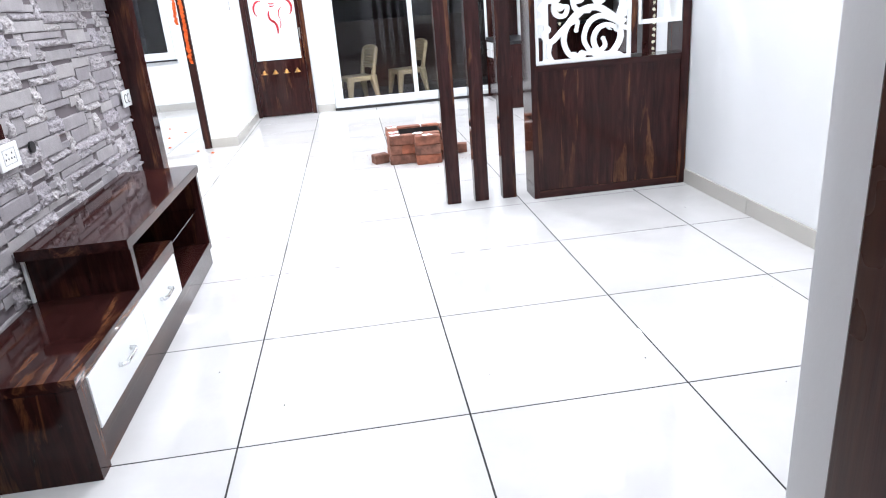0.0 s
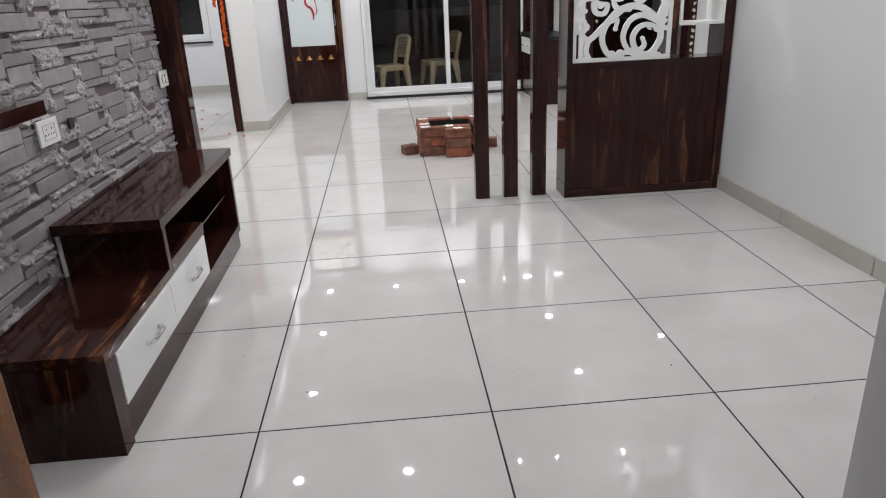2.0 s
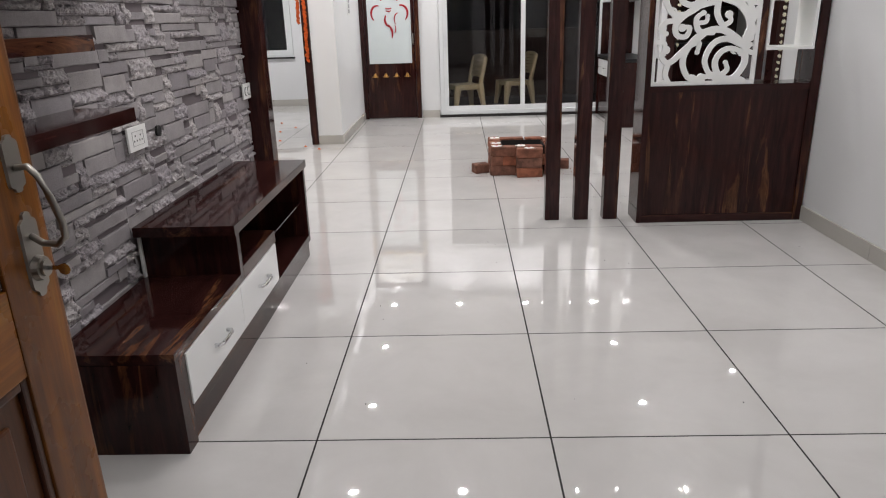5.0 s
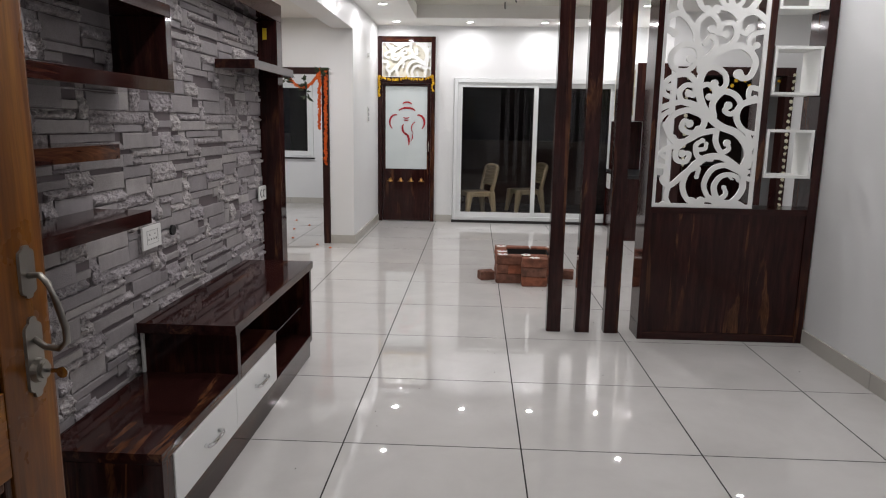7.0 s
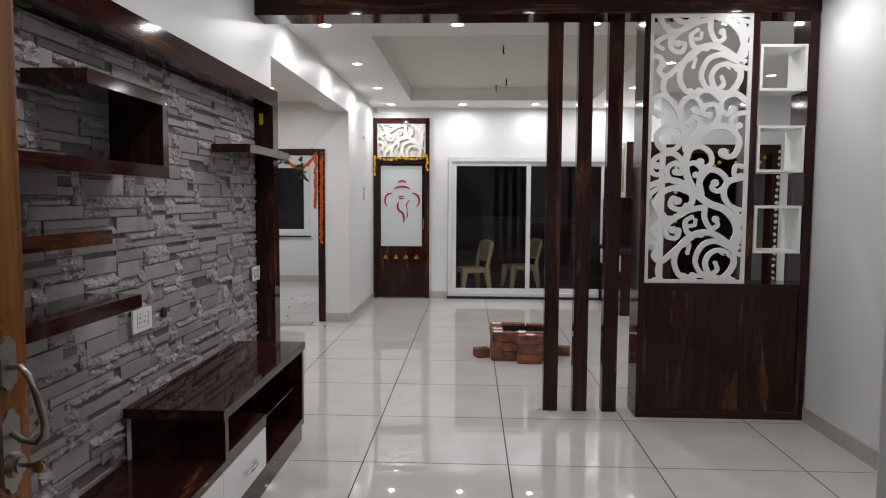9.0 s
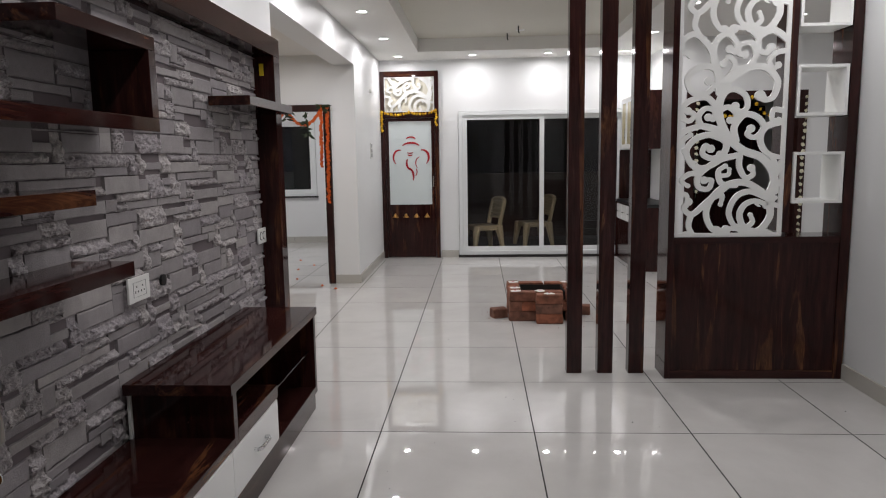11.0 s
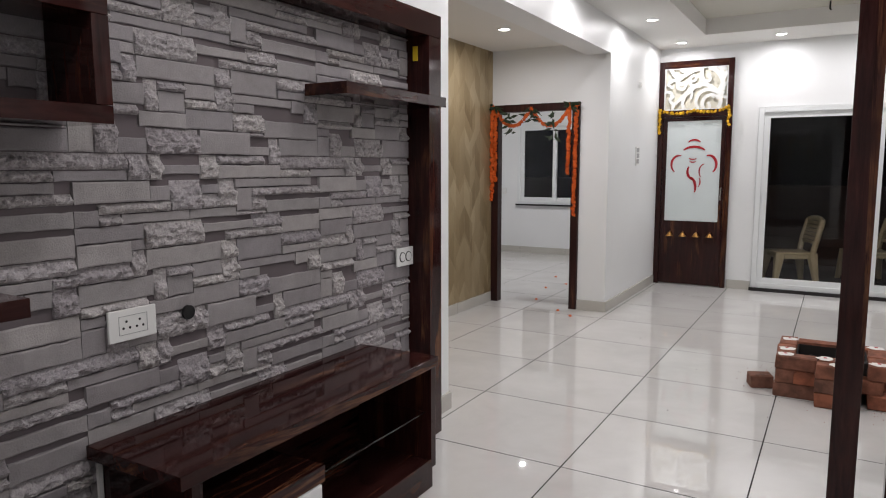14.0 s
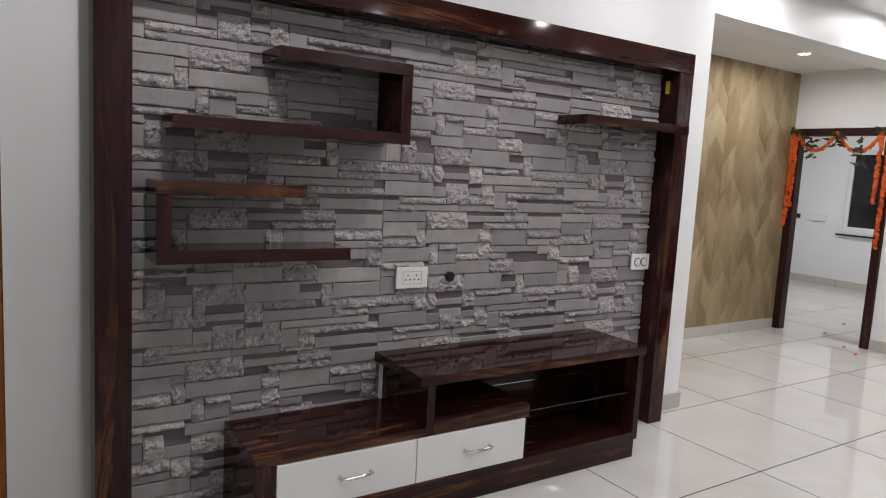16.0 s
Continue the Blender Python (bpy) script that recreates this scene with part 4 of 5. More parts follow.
part("track", bx(-0.57, 1.79, YB - 0.06, YB + 0.06, 0, 0.034, bevel=0.004), M_GROUT, sl, "dark stone threshold")
part("latch", bx(-0.488, -0.474, YB - 0.024, YB - 0.011, 0.98, 1.10, bevel=0.003), M_UPVC, sl)

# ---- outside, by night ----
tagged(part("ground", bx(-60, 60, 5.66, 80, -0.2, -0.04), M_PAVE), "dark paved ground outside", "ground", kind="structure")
# Added sheet that closes the view with darkness; no real house wall.
tagged(part("backdrop", bx(-4.0, 5.0, 9.4, 9.6, 0, 5.5), M_NIGHT), "near-black sheet added to stand for the night darkness", "backdrop", kind="structure")


def chair():
    t = thing("plastic_chair", (0, 0, 0), "cream moulded plastic chair on the terrace", "chair", "terrace chairs")
    sx, sd, sh = 0.21, 0.21, 0.42
    part("seat", bx(-sx, sx, -sd, sd, sh - 0.03, sh, bevel=0.012), M_PLASTIC, t)
    for a in ((-sx, sx, -sd, -sd + 0.02), (-sx, -sx + 0.02, -sd + 0.02, sd), (sx - 0.02, sx, -sd + 0.02, sd)):
        part("apron", bx(*a, sh - 0.075, sh - 0.031, bevel=0.006), M_PLASTIC, t)
    for x, y in ((-sx, -sd), (sx, -sd), (-sx, sd), (sx, sd)):
        s = 1 if x > 0 else -1
        q = 1 if y > 0 else -1
        part("leg", cyl(bmesh.new(), (x * 0.92 + s * 0.035, y * 0.92 + q * 0.05, 0), (x * 0.88, y * 0.88, sh - 0.015), 0.028, 0.062, 8), M_PLASTIC, t)
    for s in (-1, 1):
        part("back_post", tube(bmesh.new(), [(s * 0.19, 0.19, sh - 0.02), (s * 0.205, 0.23, 0.6), (s * 0.20, 0.28, 0.80)], 0.034, 8), M_PLASTIC, t)
    part("top_rail", tube(bmesh.new(), [(-0.20, 0.28, 0.79), (-0.12, 0.288, 0.818), (0.0, 0.29, 0.826), (0.12, 0.288, 0.818), (0.20, 0.28, 0.79)], 0.030, 8), M_PLASTIC, t)
    for k in range(6):
        z = 0.52 + 0.046 * k
        part("slat", bx(-0.185, 0.185, 0.205 + 0.012 * k, 0.222 + 0.012 * k, z, z + 0.040, bevel=0.003), M_PLASTIC, t)
    return t


ch = chair()
ch.matrix_basis = pose(-0.22, 6.35, -0.04, 0, 0, -66)
copy_thing(ch, pose(0.60, 6.85, -0.04, 0, 0, -72))


# ---- brick fire pit ----
def brick_mesh(lx, ly, lz, seed):
    bm, rnd = bmesh.new(), random.Random(seed)
    box(bm, -lx / 2, lx / 2, -ly / 2, ly / 2, 0, lz)
    bmesh.ops.bevel(bm, geom=bm.edges[:], offset=0.006, segments=1, affect="EDGES")
    for v in bm.verts:
        v.co += Vector((rnd.uniform(-0.005, 0.005), rnd.uniform(-0.005, 0.005), rnd.uniform(-0.002, 0.002)))
    me = bpy.data.meshes.new("brick")
    bm.to_mesh(me)
    bm.free()
    me.materials.append(M_BRICK)
    return me


BL, BW, BH = 0.225, 0.105, 0.084
BRICKS = [brick_mesh(BL, BW, BH, k) for k in range(4)]
HALF = [brick_mesh(BW * 1.3, BW, BH, k + 9) for k in range(2)]
pit = thing("fire_pit", (0.27, 1.86, 0), "square fire pit stacked from loose red bricks, ash inside", "fire pit")
rnd = random.Random(11)


def lay(mesh, x, y, z, rz):
    o = new("brick", mesh)
    o.parent = pit
    o.location = (x - 0.27, y - 1.86, z)
    o.rotation_euler = (0, 0, radians(rz + rnd.uniform(-3, 3)))
    return o


FX0, FX1, FY0, FY1 = -0.02, 0.58, 1.62, 2.16
for c in range(3):
    z, off = c * (BH + 0.002), (c % 2) * BW
    for k in range(2):
        lay(rnd.choice(BRICKS), FX0 + off + BL * (k + 0.5) + 0.012 * k, FY0 + BW / 2, z, 0)
        lay(rnd.choice(BRICKS), FX0 + (BW - off) + BL * (k + 0.5) + 0.012 * k, FY1 - BW / 2, z, 0)
        lay(rnd.choice(BRICKS), FX0 + BW / 2, FY0 + (BW - off) + BL * (k + 0.5) + 0.01 * k + 0.003, z, 90)
        lay(rnd.choice(BRICKS), FX1 - BW / 2, FY0 + off + BL * (k + 0.5) + 0.01 * k - 0.003, z, 90)
for c in range(3):
    lay(BRICKS[c % 4], 0.315, FY0 - BW / 2 - 0.004, c * (BH + 0.001), 0)
lay(HALF[0], FX0 - 0.09, FY0 + 0.16, 0, 20)
lay(HALF[1], FX1 + 0.07, FY0 + 0.28, 0, -10)
ash, ar = bmesh.new(), random.Random(6)
bmesh.ops.create_grid(ash, x_segments=14, y_segments=12, size=0.5)
for v in ash.verts:
    u, w = v.co.x, v.co.y
    v.co = (0.28 + u * (FX1 - FX0 - 2 * BW - 0.012), 1.89 + w * (FY1 - FY0 - 2 * BW - 0.012), 0.14 + 0.035 * math.cos(2.6 * u) * math.cos(2.6 * w) + ar.uniform(-0.016, 0.016))
part("ash", ash, M_ASH, pit, "grey ash and charred wood")
for a in ((FX0 + BW + 0.004, FX0 + BW + 0.009, FY0 + BW + 0.01, FY1 - BW - 0.01), (FX1 - BW - 0.009, FX1 - BW - 0.004, FY0 + BW + 0.01, FY1 - BW - 0.01),
          (FX0 + BW + 0.01, FX1 - BW - 0.01, FY1 - BW - 0.009, FY1 - BW - 0.004), (FX0 + BW + 0.01, FX1 - BW - 0.01, FY0 + BW + 0.004, FY0 + BW + 0.009)):
    part("soot", bx(*a, 0.05, 0.242), M_ASH, pit, "black soot crust")
for k in range(5):
    a = 0.9 * k
    part("charred_stick", cyl(bmesh.new(), (0.28 + 0.1 * math.cos(a), 1.89 + 0.1 * math.sin(a), 0.125), (0.28 - 0.12 * math.cos(a), 1.89 - 0.1 * math.sin(a), 0.215), 0.014, 0.010, 7), M_ASH, pit)
for x, y in ((FX0 + 0.055, FY0 + 0.055), (FX0 + 0.055, FY0 + 0.20), (FX0 + 0.055, FY1 - 0.06), (0.315, FY0 - 0.055), (FX1 - 0.055, FY0 + 0.06), (FX1 - 0.055, FY1 - 0.06), (0.25, FY0 + 0.05)):
    z = 3 * (BH + 0.001) if y < FY0 else 3 * (BH + 0.002)
    bm, r2 = bmesh.new(), random.Random(int(x * 999))
    ring = [bm.verts.new((x + (0.050 + r2.uniform(-0.014, 0.008)) * math.cos(k * math.pi / 8), y + (0.050 + r2.uniform(-0.014, 0.008)) * math.sin(k * math.pi / 8), z + 0.001)) for k in range(16)]
    top = bm.verts.new((x, y, z + 0.006))
    for k in range(16):
        bm.faces.new((ring[k], ring[(k + 1) % 16], top))
    part("powder_mark", bm, M_POWDER, pit, "white powder mark")
    part("red_mark", cyl(bmesh.new(), (x, y, z + 0.003), (x, y, z + 0.008), 0.012, 0.008, 8), M_RED, pit)

# ---- crockery unit and kitchen ----
cu = thing("crockery_unit", (1.88, 4.77, 0), "tall dark crockery unit with cream glass doors and white drawers", "cabinet")
CY0, CY1, CB = 4.12, 5.42, 2.095             # near end, far end and back of the unit
part("lower_body", bx(1.66, CB, CY0, CY1, 0, 0.78, bevel=0.003), M_MAROON, cu)
part("counter", bx(1.64, CB, CY0 - 0.01, CY1 + 0.01, 0.781, 0.82, bevel=0.003), M_BLACK, cu)
part("end_panel", bx(1.67, CB, CY1 - 0.02, CY1, 0.821, 1.489), M_MAROON, cu)
part("side_filler", bx(1.64, CB, CY1 + 0.012, YB - 0.035, 0, 0.78), M_MAROON, cu)
for k in range(4):
    y0 = CY0 + 0.012 + 0.322 * k
    d = part("drawer", bx(1.645, 1.659, y0, y0 + 0.312, 0.56, 0.76, bevel=0.003), M_DRAWER, cu, "white drawer front")
    yc = y0 + 0.156
    part("handle", tube(bmesh.new(), [(1.645, yc - 0.05, 0.66), (1.625, yc - 0.045, 0.66), (1.625, yc + 0.045, 0.66), (1.645, yc + 0.05, 0.66)], 0.006), M_CHROME, d, "chrome bow handle")
part("upper_body", bx(1.70, CB, CY0, CY1, 1.49, 2.17, bevel=0.003), M_WHITE, cu)
part("end_panel", bx(1.695, CB, CY0 - 0.017, CY0 - 0.001, 1.485, 2.175, bevel=0.002), M_MAROON, cu, "dark laminate end panel")
for k in range(4):
    y0 = CY0 + 0.006 + 0.323 * k
    d = part("door", bx(1.688, 1.699, y0, y0 + 0.315, 1.50, 2.16, bevel=0.002), M_WHITE, cu, "white framed door")
    part("glass_panel", bx(1.684, 1.6875, y0 + 0.065, y0 + 0.25, 1.56, 2.10), M_CREAM, d, "cream glass panel")
    part("handle", cyl(bmesh.new(), (1.675, y0 + 0.03, 1.62), (1.675, y0 + 0.03, 1.76), 0.006, seg=8), M_CHROME, d, "chrome bar handle")
bt = thing("bottle", (1.80, 5.05, 0.82), "clear bottle with yellow label on the counter", "bottle")
bm = cyl(bmesh.new(), (1.80, 5.05, 0.82), (1.80, 5.05, 1.00), 0.036, seg=16)
cyl(bm, (1.80, 5.05, 1.00), (1.80, 5.05, 1.05), 0.036, 0.014, 16)
part("body", bm, M_BLACK, bt)
part("label_band", cyl(bmesh.new(), (1.80, 5.05, 0.86), (1.80, 5.05, 0.94), 0.0375, seg=16), M_YELLOW, bt)
part("cap", cyl(bmesh.new(), (1.80, 5.05, 1.051), (1.80, 5.05, 1.08), 0.015, seg=12), M_WHITE, bt)

kf = thing("door_frame", (2.86, 4.17, 0), "dark ebony laminate frame of the kitchen opening", "door frame", kind="structure")
part("jamb", bx(2.172, 2.27, 4.07, 4.27, 0, 2.04, bevel=0.002), M_DARK_FRAME, kf)
part("jamb", bx(3.45, 3.548, 4.07, 4.27, 0, 2.04, bevel=0.002), M_DARK_FRAME, kf)
part("head", bx(2.172, 3.548, 4.07, 4.27, 2.041, 2.138, bevel=0.002), M_DARK_FRAME, kf)
garland([[(3.52, 4.045, 2.05), (3.50, 4.045, 1.2), (3.50, 4.045, 0.35)], [(2.28, 4.045, 2.0), (2.29, 4.045, 0.9)]], "white flower strings on the kitchen door frame", FL_W, 0.075, (2.86, 4.045, 2.0))
garland([sag((2.4, 4.045, 2.06), (2.9, 4.045, 2.06), 0.22), sag((2.9, 4.045, 2.06), (3.4, 4.045, 2.06), 0.22)], "yellow marigold swags over the kitchen opening", FL_Y, 0.07, (2.86, 4.045, 2.05))
kc = thing("kitchen_cabinet", (3.1, 6.5, 0), "dark maroon kitchen base cabinets", "cabinet")
part("body", bx(2.32, 4.04, 6.25, 6.84, 0, 0.84, bevel=0.004), M_MAROON, kc)
part("worktop", bx(2.32, 4.04, 6.22, 6.84, 0.841, 0.88, bevel=0.004), M_BLACK, kc)
ku = thing("wall_cabinet", (3.1, 6.6, 1.4), "dark maroon kitchen wall cabinets", "cabinet")
for k in range(4):
    part("door", bx(2.33 + 0.43 * k, 2.75 + 0.43 * k, 6.47, 6.49, 1.42, 2.1, bevel=0.003), M_MAROON, ku)
part("body", bx(2.32, 4.04, 6.491, 6.84, 1.40, 2.12), M_MAROON, ku)

# ---- small things ----
for hx, hy in ((0.08, 2.25), (0.09, 4.52), (0.20, 4.05)):
    hk = part("ceiling_hook", tube(bmesh.new(), [(hx, hy, 2.93), (hx, hy, 2.86), (hx + 0.012, hy, 2.85)], 0.008, 7), M_BLACK)
    tagged(hk, "short dark metal hook in the ceiling tray", "hook", "ceiling hooks")
tagged(part("ceiling_plate", cyl(bmesh.new(), (0.24, 4.30, 2.93), (0.24, 4.30, 2.922), 0.055, 0.048, 20), M_SWITCH), "round blank plate in the ceiling tray", "ceiling plate")
sw = thing("switch_plate", (WL, 4.53, 1.42), "white switch plate on the wall", "switch")
part("plate", bx(WL, WL + 0.010, 4.46, 4.60, 1.42, 1.62, bevel=0.003), M_SWITCH, sw)
for k in range(3):
    part("rocker", bx(WL + 0.010, WL + 0.014, 4.485, 4.575, 1.44 + 0.06 * k, 1.488 + 0.06 * k, bevel=0.002), M_ROCKER, sw)
tagged(part("sensor", cyl(bmesh.new(), (WL, 4.53, 2.27), (WL + 0.03, 4.53, 2.27), 0.03, 0.024, 16), M_SWITCH), "small round white fitting high on the wall", "sensor")
bs = thing("switch_plate", (-4.66, 7.385, 0.96), "white bedroom switch plate beside the window", "switch")
part("plate", bx(-4.80, -4.52, 7.376, 7.386 + 0.013, 0.96, 1.06, bevel=0.003), M_SWITCH, bs)
for k in range(4):
    part("rocker", cyl(bmesh.new(), (-4.765 + 0.07 * k, 7.372, 1.01), (-4.765 + 0.07 * k, 7.376, 1.01), 0.024, seg=16), M_WHITE, bs)
tagged(part("isolator", bx(-4.99, -4.93, 7.38, 7.40, 0.98, 1.05, bevel=0.003), M_BLACK), "small black switch on the bedroom wall", "switch")
garland([[(-0.39, -4.20, 2.07), (-0.38, -4.20, 1.80), (-0.37, -4.20, 1.515)], [(-0.80, -4.20, 2.07), (-0.80, -4.20, 1.56)], sag((-0.80, -4.2, 2.06), (-0.42, -4.2, 2.06), 0.10)],
        "yellow marigold strings hanging in the entrance doorway", FL_Y, 0.034, (-0.6, -4.2, 2.07))
rnd = random.Random(8)
crumb = bmesh.new()
for k in range(80):
    a, d = rnd.uniform(0, 6.28), 0.36 + abs(rnd.gauss(0, 0.12))
    x, y, r = 0.28 + d * math.cos(a) * 1.05, 1.86 + d * math.sin(a), rnd.uniform(0.001, 0.0035)
    box(crumb, x - r, x + r, y - r * 0.8, y + r * 0.8, 0, r)
tagged(part("brick_crumbs", crumb, M_BRICK), "brick crumbs and dust on the floor round the fire pit", "crumbs", kind="stuff")
dust = bmesh.new()
for k in range(60):
    x, y, r = rnd.uniform(-1.2, 1.9), rnd.uniform(-3.4, 5.0), rnd.uniform(0.0008, 0.0022)
    box(dust, x - r, x + r, y - r * 2, y + r * 2, 0, 0.0015)
tagged(part("floor_specks", dust, M_ASH), "small dark specks scattered on the tile floor", "specks", kind="stuff")
rnd = random.Random(3)
for x, y in ((-2.05, 3.28), (-1.86, 3.10), (-2.62, 4.4), (-2.5, 4.75), (-2.45, 3.7), (-2.8, 5.2)):
    o = new("petal_head", FL_O)
    o.location, o.scale = (x, y, 0.012), (0.8, 0.8, 0.6)
    tagged(o, "fallen orange marigold head on the floor", "flower", "fallen flowers")


# ---- stone cladding ----
clad = thing("stone_cladding", (WL, -1.43, 0), "grey split-face stone cladding of long uneven blocks", "stone cladding", kind="structure")
# Backing sheet, coloured dark as the shade between and behind the blocks.
part("mortar_back", bx(WL + 0.001, WL + 0.008, -2.829, -0.016, 0.0, 2.044), M_RECESS, clad)
# One panel of the cladding, which repeats in both directions: each sign is a block, small letters,
# digits, @ and % are sawn flat, the others are split; a dot is an open recess.
PANEL = """
aaaaaaaaaa...AAAAA...BBBzzzzzzzzzzzzzzzz..
aaaaaaaaaabbbAAAAAcccBBBzzzzzzzzzzzzzzzz..
aaaaaaaaaabbbAAAAAcccBBB111VVVVVVVVVVVVVVV
aaaaaaaaaabbbAAAAACCCBBB111VVVVVVVVVVVVVVV
...DDDDDDDDDDAAAAACCCBBB111WWW............
dddDDDDDDDDDDAAAAACCCBBB111WWW222222222222
dddEEEeeeeeeeeeeffffffff111WWW222222222222
dddEEEeeeeeeeeeeffffffffXXXXXX222222222222
gggggggggGGGGGGGGG.........YYYYYY.........
gggggggggGGGGGGGGGjjjjjjjjjYYYYYY333333333
gggggggggGGGGGGGGGjjjjjjjjjYYYYYY333333333
hhhhhhhiiGGGGGGGGG....ZZZZZZZZZZZ333333333
hhhhhhhiiGGGGGGGGG....ZZZZZZZZZZZ333333333
hhhhhhhFFkkkkkkkkkkkkHHH444444444?????????
hhhhhhhFFkkkkkkkkkkkkHHH444444444?????????
JJJJJJJFFkkkkkkkkkkkkHHH444444444?????????
JJJJJJJFFkkkkkkkkkkkkHHH444444444555555!!!
JJJJJJJFF.KKLLLLlllllIII444444444555555!!!
mmmmmmmmmmKKLLLLlllllIII666666666666777+++
mmmmmmmmmmKKnnnnlllllIII666666666666777+++
mmmmmmmmmmKKnnnnMMMMMIII8888........777+++
mmmmmmmmmmKKnnnnMMMMMIII8888...........+++
OOOOOOOOO.KKnnnnpppppppp******.........+++
OOOOOOOOOooooooopppppppp******999999999999
rrr......ooooooopppppppp******999999999999
rrrPPP...ooooooopppppppp******999999999999
@@@PPP....NNNNNNNNvvvvvvvvv***999999999999
@@@PPP....NNNNNNNNvvvvvvvvv....UU@@@@@@@@@
@@@PPPttttNNNNNNNNvvvvvvvvv....UU@@@@@@@@@
@@@PPPttttNNNNNNNNvvvvvvvvvxxxxUU@@@@@@@@@
@@@PPPttttNNNNNNNNvvvvvvvvvxxxxUU@@@@@@@@@
=======QQQRR......SSSTTTTTTTTT.UU=========
=======QQQRR......SSSTTTTTTTTT.UU=========
=======QQQRRyyyyyySSSwwwwwwwwwwww=========
%%%%%%%QQQRRyyyyyySSSwwwwwwwwwwww~~~~~~~%%
%%%%%%%QQQRR......SSSwwwwwwwwwwww~~~~~~~%%
""".split()
SPLIT = set("ABCDEFGHIJKLMNOPQRSTUVWXYZ?!+*=~")
PNC, PNR = len(PANEL[0]), len(PANEL)
UW, UH = 1.07 / PNC, 0.605 / PNR
NX, NZ = 110, 122
SHAPES = {}


def flat_block(lw, lh, r):
    """A sawn block: a flat face with chipped rim and a slight tilt of its own."""
    lift, tilt, lean = r.uniform(0.007, 0.015), r.uniform(-0.002, 0.002), r.uniform(-0.002, 0.002)
    n = max(3, round(lw / 0.03))
    low = [0.0] + [abs(r.gauss(0, 0.0014)) for _ in range(n - 1)] + [0.0]
    top = [0.0] + [abs(r.gauss(0, 0.0014)) for _ in range(n - 1)] + [0.0]
    return [[(lift + tilt * (i / n - 0.5) + lean * (0.5 - v) - (0.0022 if v in (0, 1) or i in (0, n) else 0),
              min(max(i / n * lw, 0.0), lw), low[i] + v * (lh - low[i] - top[i])) for v in (0, 0.07, 0.93, 1)] for i in range(n + 1)]


def split_block(lw, lh, r):
    """A split block: broken forward below a jagged crest, with a shadowy ledge above it."""
    nx, nz = max(5, round(lw / 0.0085)), max(5, round(lh / 0.0075))
    seed, peak = r.uniform(0, 90), r.uniform(0.62, 0.86)
    rows = []
    for i in range(nx + 1):
        u = i / nx * lw
        crest = peak + 0.30 * noise.noise((u * 26, seed, 0)) + 0.20 * noise.noise((u * 80, seed, 4))
        col = []
        for j in range(nz + 1):
            v = j / nz
            rough = 0.010 * noise.noise((u * 42, v * lh * 55, seed)) + 0.008 * abs(noise.noise((u * 95, v * lh * 120, seed + 7)))
            body = 0.010 + 0.006 * math.sin(math.pi * min(1.0, v / max(crest, 0.3))) + rough
            k = min(1.0, max(0.0, (crest - v) / 0.10))
            edge = 0.004 if j in (0, nz) or i in (0, nx) else 0.0
            col.append((max(0.001, 0.0025 + 0.3 * max(rough, 0.0) + (body - 0.0025) * k - edge), u, v * lh))
        rows.append(col)
    return rows


def stone_mesh(sign, w, h):
    key = (sign, w, h)
    if key in SHAPES:
        return SHAPES[key]
    r, bm = random.Random(repr(key)), bmesh.new()
    lw, lh = w * UW - 0.0022, h * UH - 0.0024
    rows = (split_block if sign in SPLIT else flat_block)(lw, lh, r)
    grid = [[bm.verts.new(p) for p in col] for col in rows]
    nx, nz = len(grid), len(grid[0])
    for i in range(nx - 1):
        for j in range(nz - 1):
            bm.faces.new((grid[i][j], grid[i + 1][j], grid[i + 1][j + 1], grid[i][j + 1]))
    rim = [grid[i][0] for i in range(nx)] + [grid[-1][j] for j in range(1, nz)] + [grid[i][-1] for i in range(nx - 2, -1, -1)] + [grid[0][j] for j in range(nz - 2, 0, -1)]
    back = [bm.verts.new((0, v.co.y, v.co.z)) for v in rim]
    for k in range(len(rim)):
        bm.faces.new((rim[k], back[k], back[(k + 1) % len(rim)], rim[(k + 1) % len(rim)]))
    bmesh.ops.recalc_face_normals(bm, faces=bm.faces[:])
    me = bpy.data.meshes.new("stone")
    bm.to_mesh(me)
    bm.free()
    me.materials.append(M_STONE_R if sign in SPLIT else M_STONE)
    SHAPES[key] = me
    return me


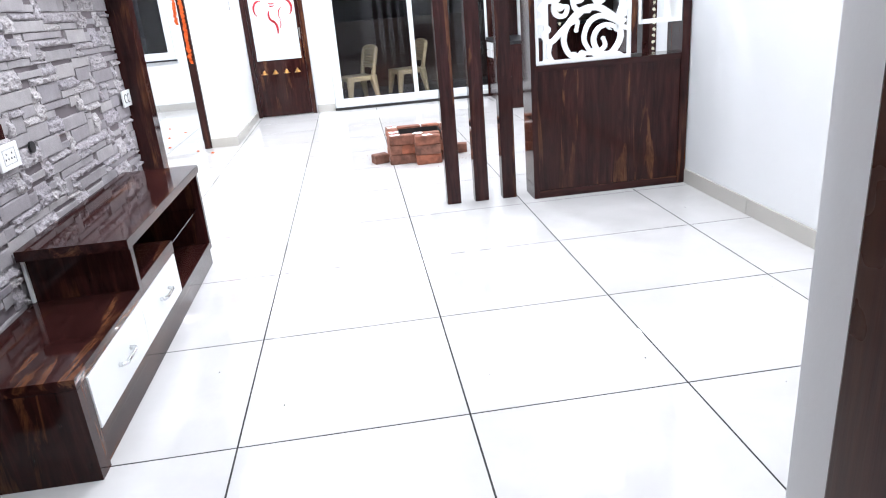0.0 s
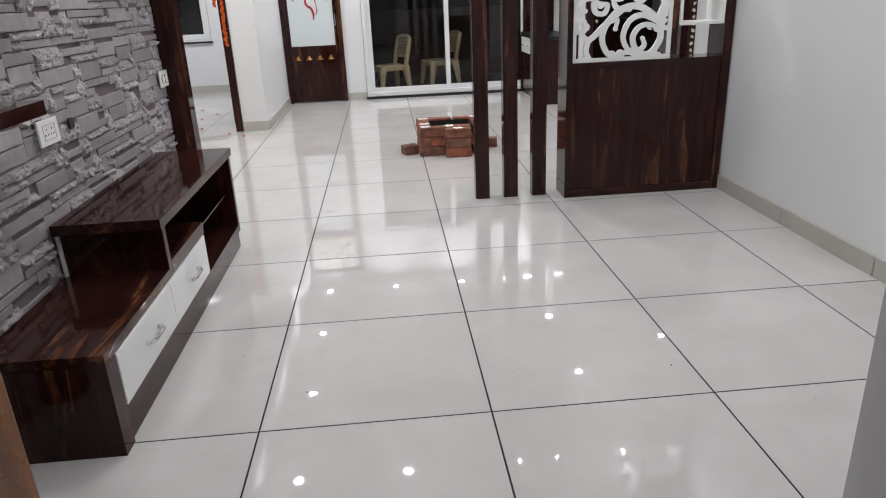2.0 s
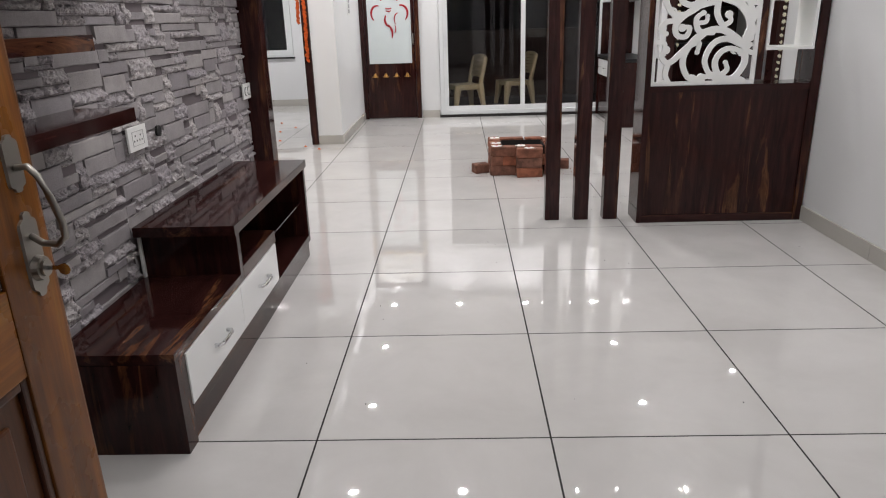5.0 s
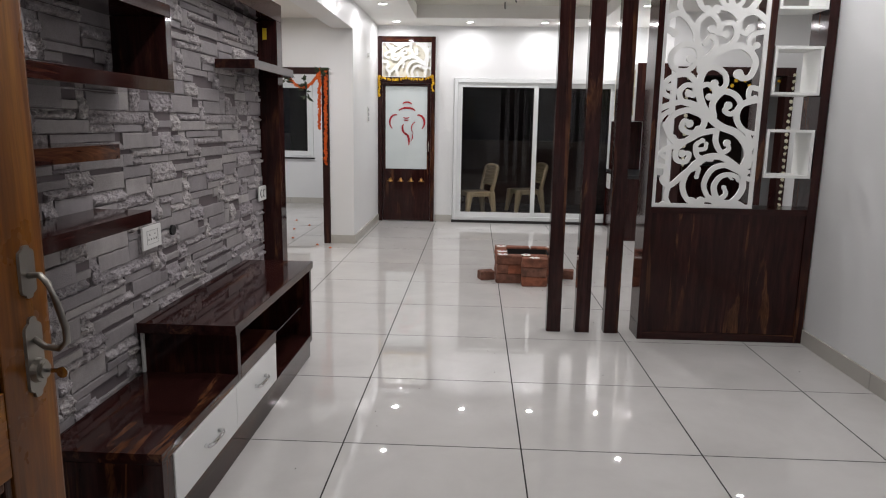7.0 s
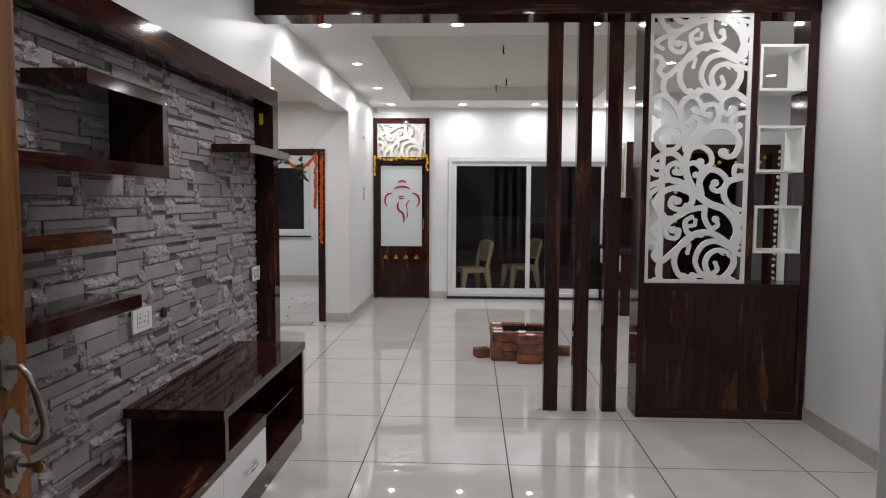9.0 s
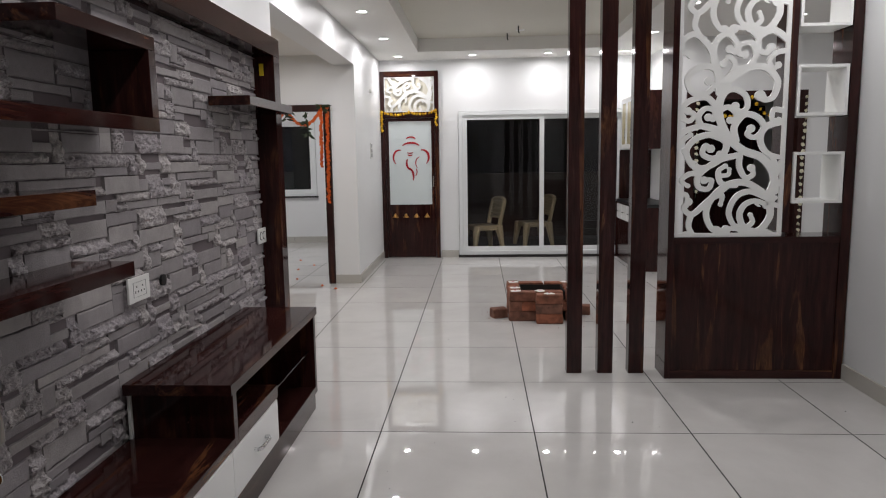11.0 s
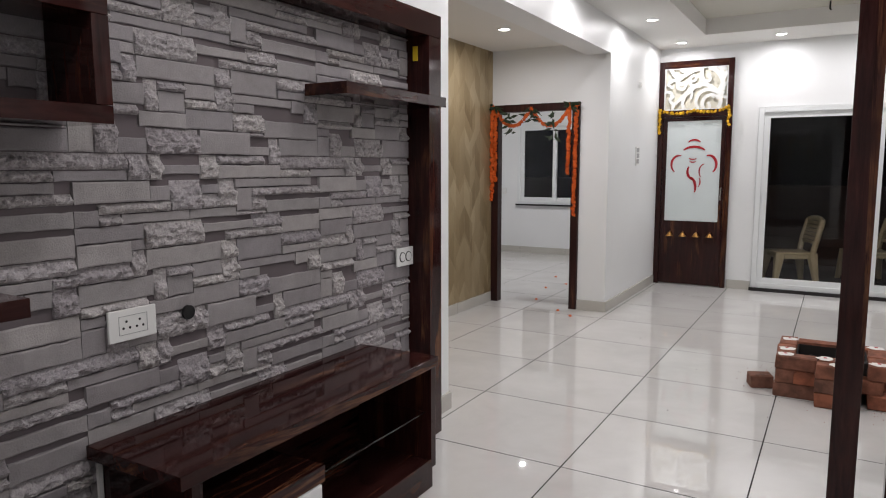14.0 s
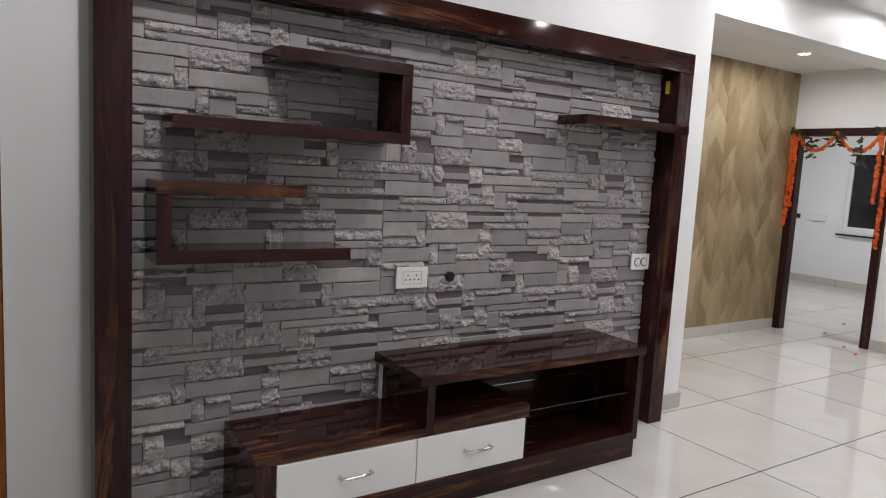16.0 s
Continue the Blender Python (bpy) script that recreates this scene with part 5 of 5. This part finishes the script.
wall_map = [[PANEL[(j - 40) % PNR][(i - 41) % PNC] for j in range(NZ)] for i in range(NX)]
rest, count, rnd = [], 0, random.Random(42)
for j in range(NZ):
    for i in range(NX):
        sign = wall_map[i][j]
        if sign == ".":
            continue
        w = h = 1
        while i + w < NX and wall_map[i + w][j] == sign:
            w += 1
        while j + h < NZ and all(wall_map[i + q][j + h] == sign for q in range(w)):
            h += 1
        for q in range(w):
            for p in range(h):
                wall_map[i + q][j + p] = "."
        y, z = -2.8235 + i * UW, 1.371 - (j - 40 + h) * UH
        z = max(z, 0.0)
        me = stone_mesh(sign, w, h)
        if z > 0.36 and count < 300:
            o = new("stone", me)
            o.parent = clad
            o.location = (0.008, y + 1.43, z)
            count += 1
        else:
            rest.append((me, y, z))
for mat_k, nm in ((M_STONE, "smooth_stones"), (M_STONE_R, "split_stones")):
    vs, fs = [], []
    for me, y, z in rest:
        if me.materials[0] == mat_k:
            b0 = len(vs)
            vs += [(v.co.x + 0.008, v.co.y + y + 1.43, v.co.z + z) for v in me.vertices]
            fs += [tuple(b0 + q for q in p.vertices) for p in me.polygons]
    me = bpy.data.meshes.new(nm)
    me.from_pydata(vs, [], fs)
    me.materials.append(mat_k)
    o = new(nm, me)
    o.parent = clad
    tagged(o, kind="stuff")

# ---- terrace wall bricks ----
tw = thing("terrace_wall", (0.6, 8.4, -0.04), "low dark stone block wall beyond the terrace", "wall", kind="structure")
part("core", bx(-3.0, 4.5, 8.42, 8.6, -0.04, 1.12), M_STONE_DARK, tw)
block = {}
for row in range(8):
    x = -3.0 + (row % 2) * 0.15
    while x < 4.3:
        w = rnd.choice((0.22, 0.3, 0.38))
        if w not in block:
            bm = box(bmesh.new(), 0, w - 0.015, -0.03, 0, 0, 0.125, bevel=0)
            me = bpy.data.meshes.new("block")
            bm.to_mesh(me)
            bm.free()
            me.materials.append(M_STONE_DARK)
            block[w] = me
        o = new("block", block[w])
        o.parent = tw
        o.location = (x - 0.6, 0.02 + rnd.uniform(-0.02, 0.0), row * 0.14)
        x += w

# ---- floor tiles ----
T, J = 0.8, 0.0034
for i in range(-7, 6):
    for k in range(-6, 10):
        x0, x1, y0, y1 = i * T, (i + 1) * T, k * T, (k + 1) * T
        x0, x1 = max(x0, -5.05), min(x1, 4.05)
        y0, y1 = max(y0, -4.2), min(y1, YB + 0.0 if x1 > WL + 0.1 and x0 < 2.2 else 7.4)
        if x1 - x0 < 0.05 or y1 - y0 < 0.05 or (x1 < -1.7 and y1 < -0.3) or (x0 > 2.0 and y1 < 0.3):
            continue
        b = bx(x0 + J, x1 - J, y0 + J, y1 - J, -0.02, 0.0, bevel=0.0)
        part("tile", b, M_TILE, floor)
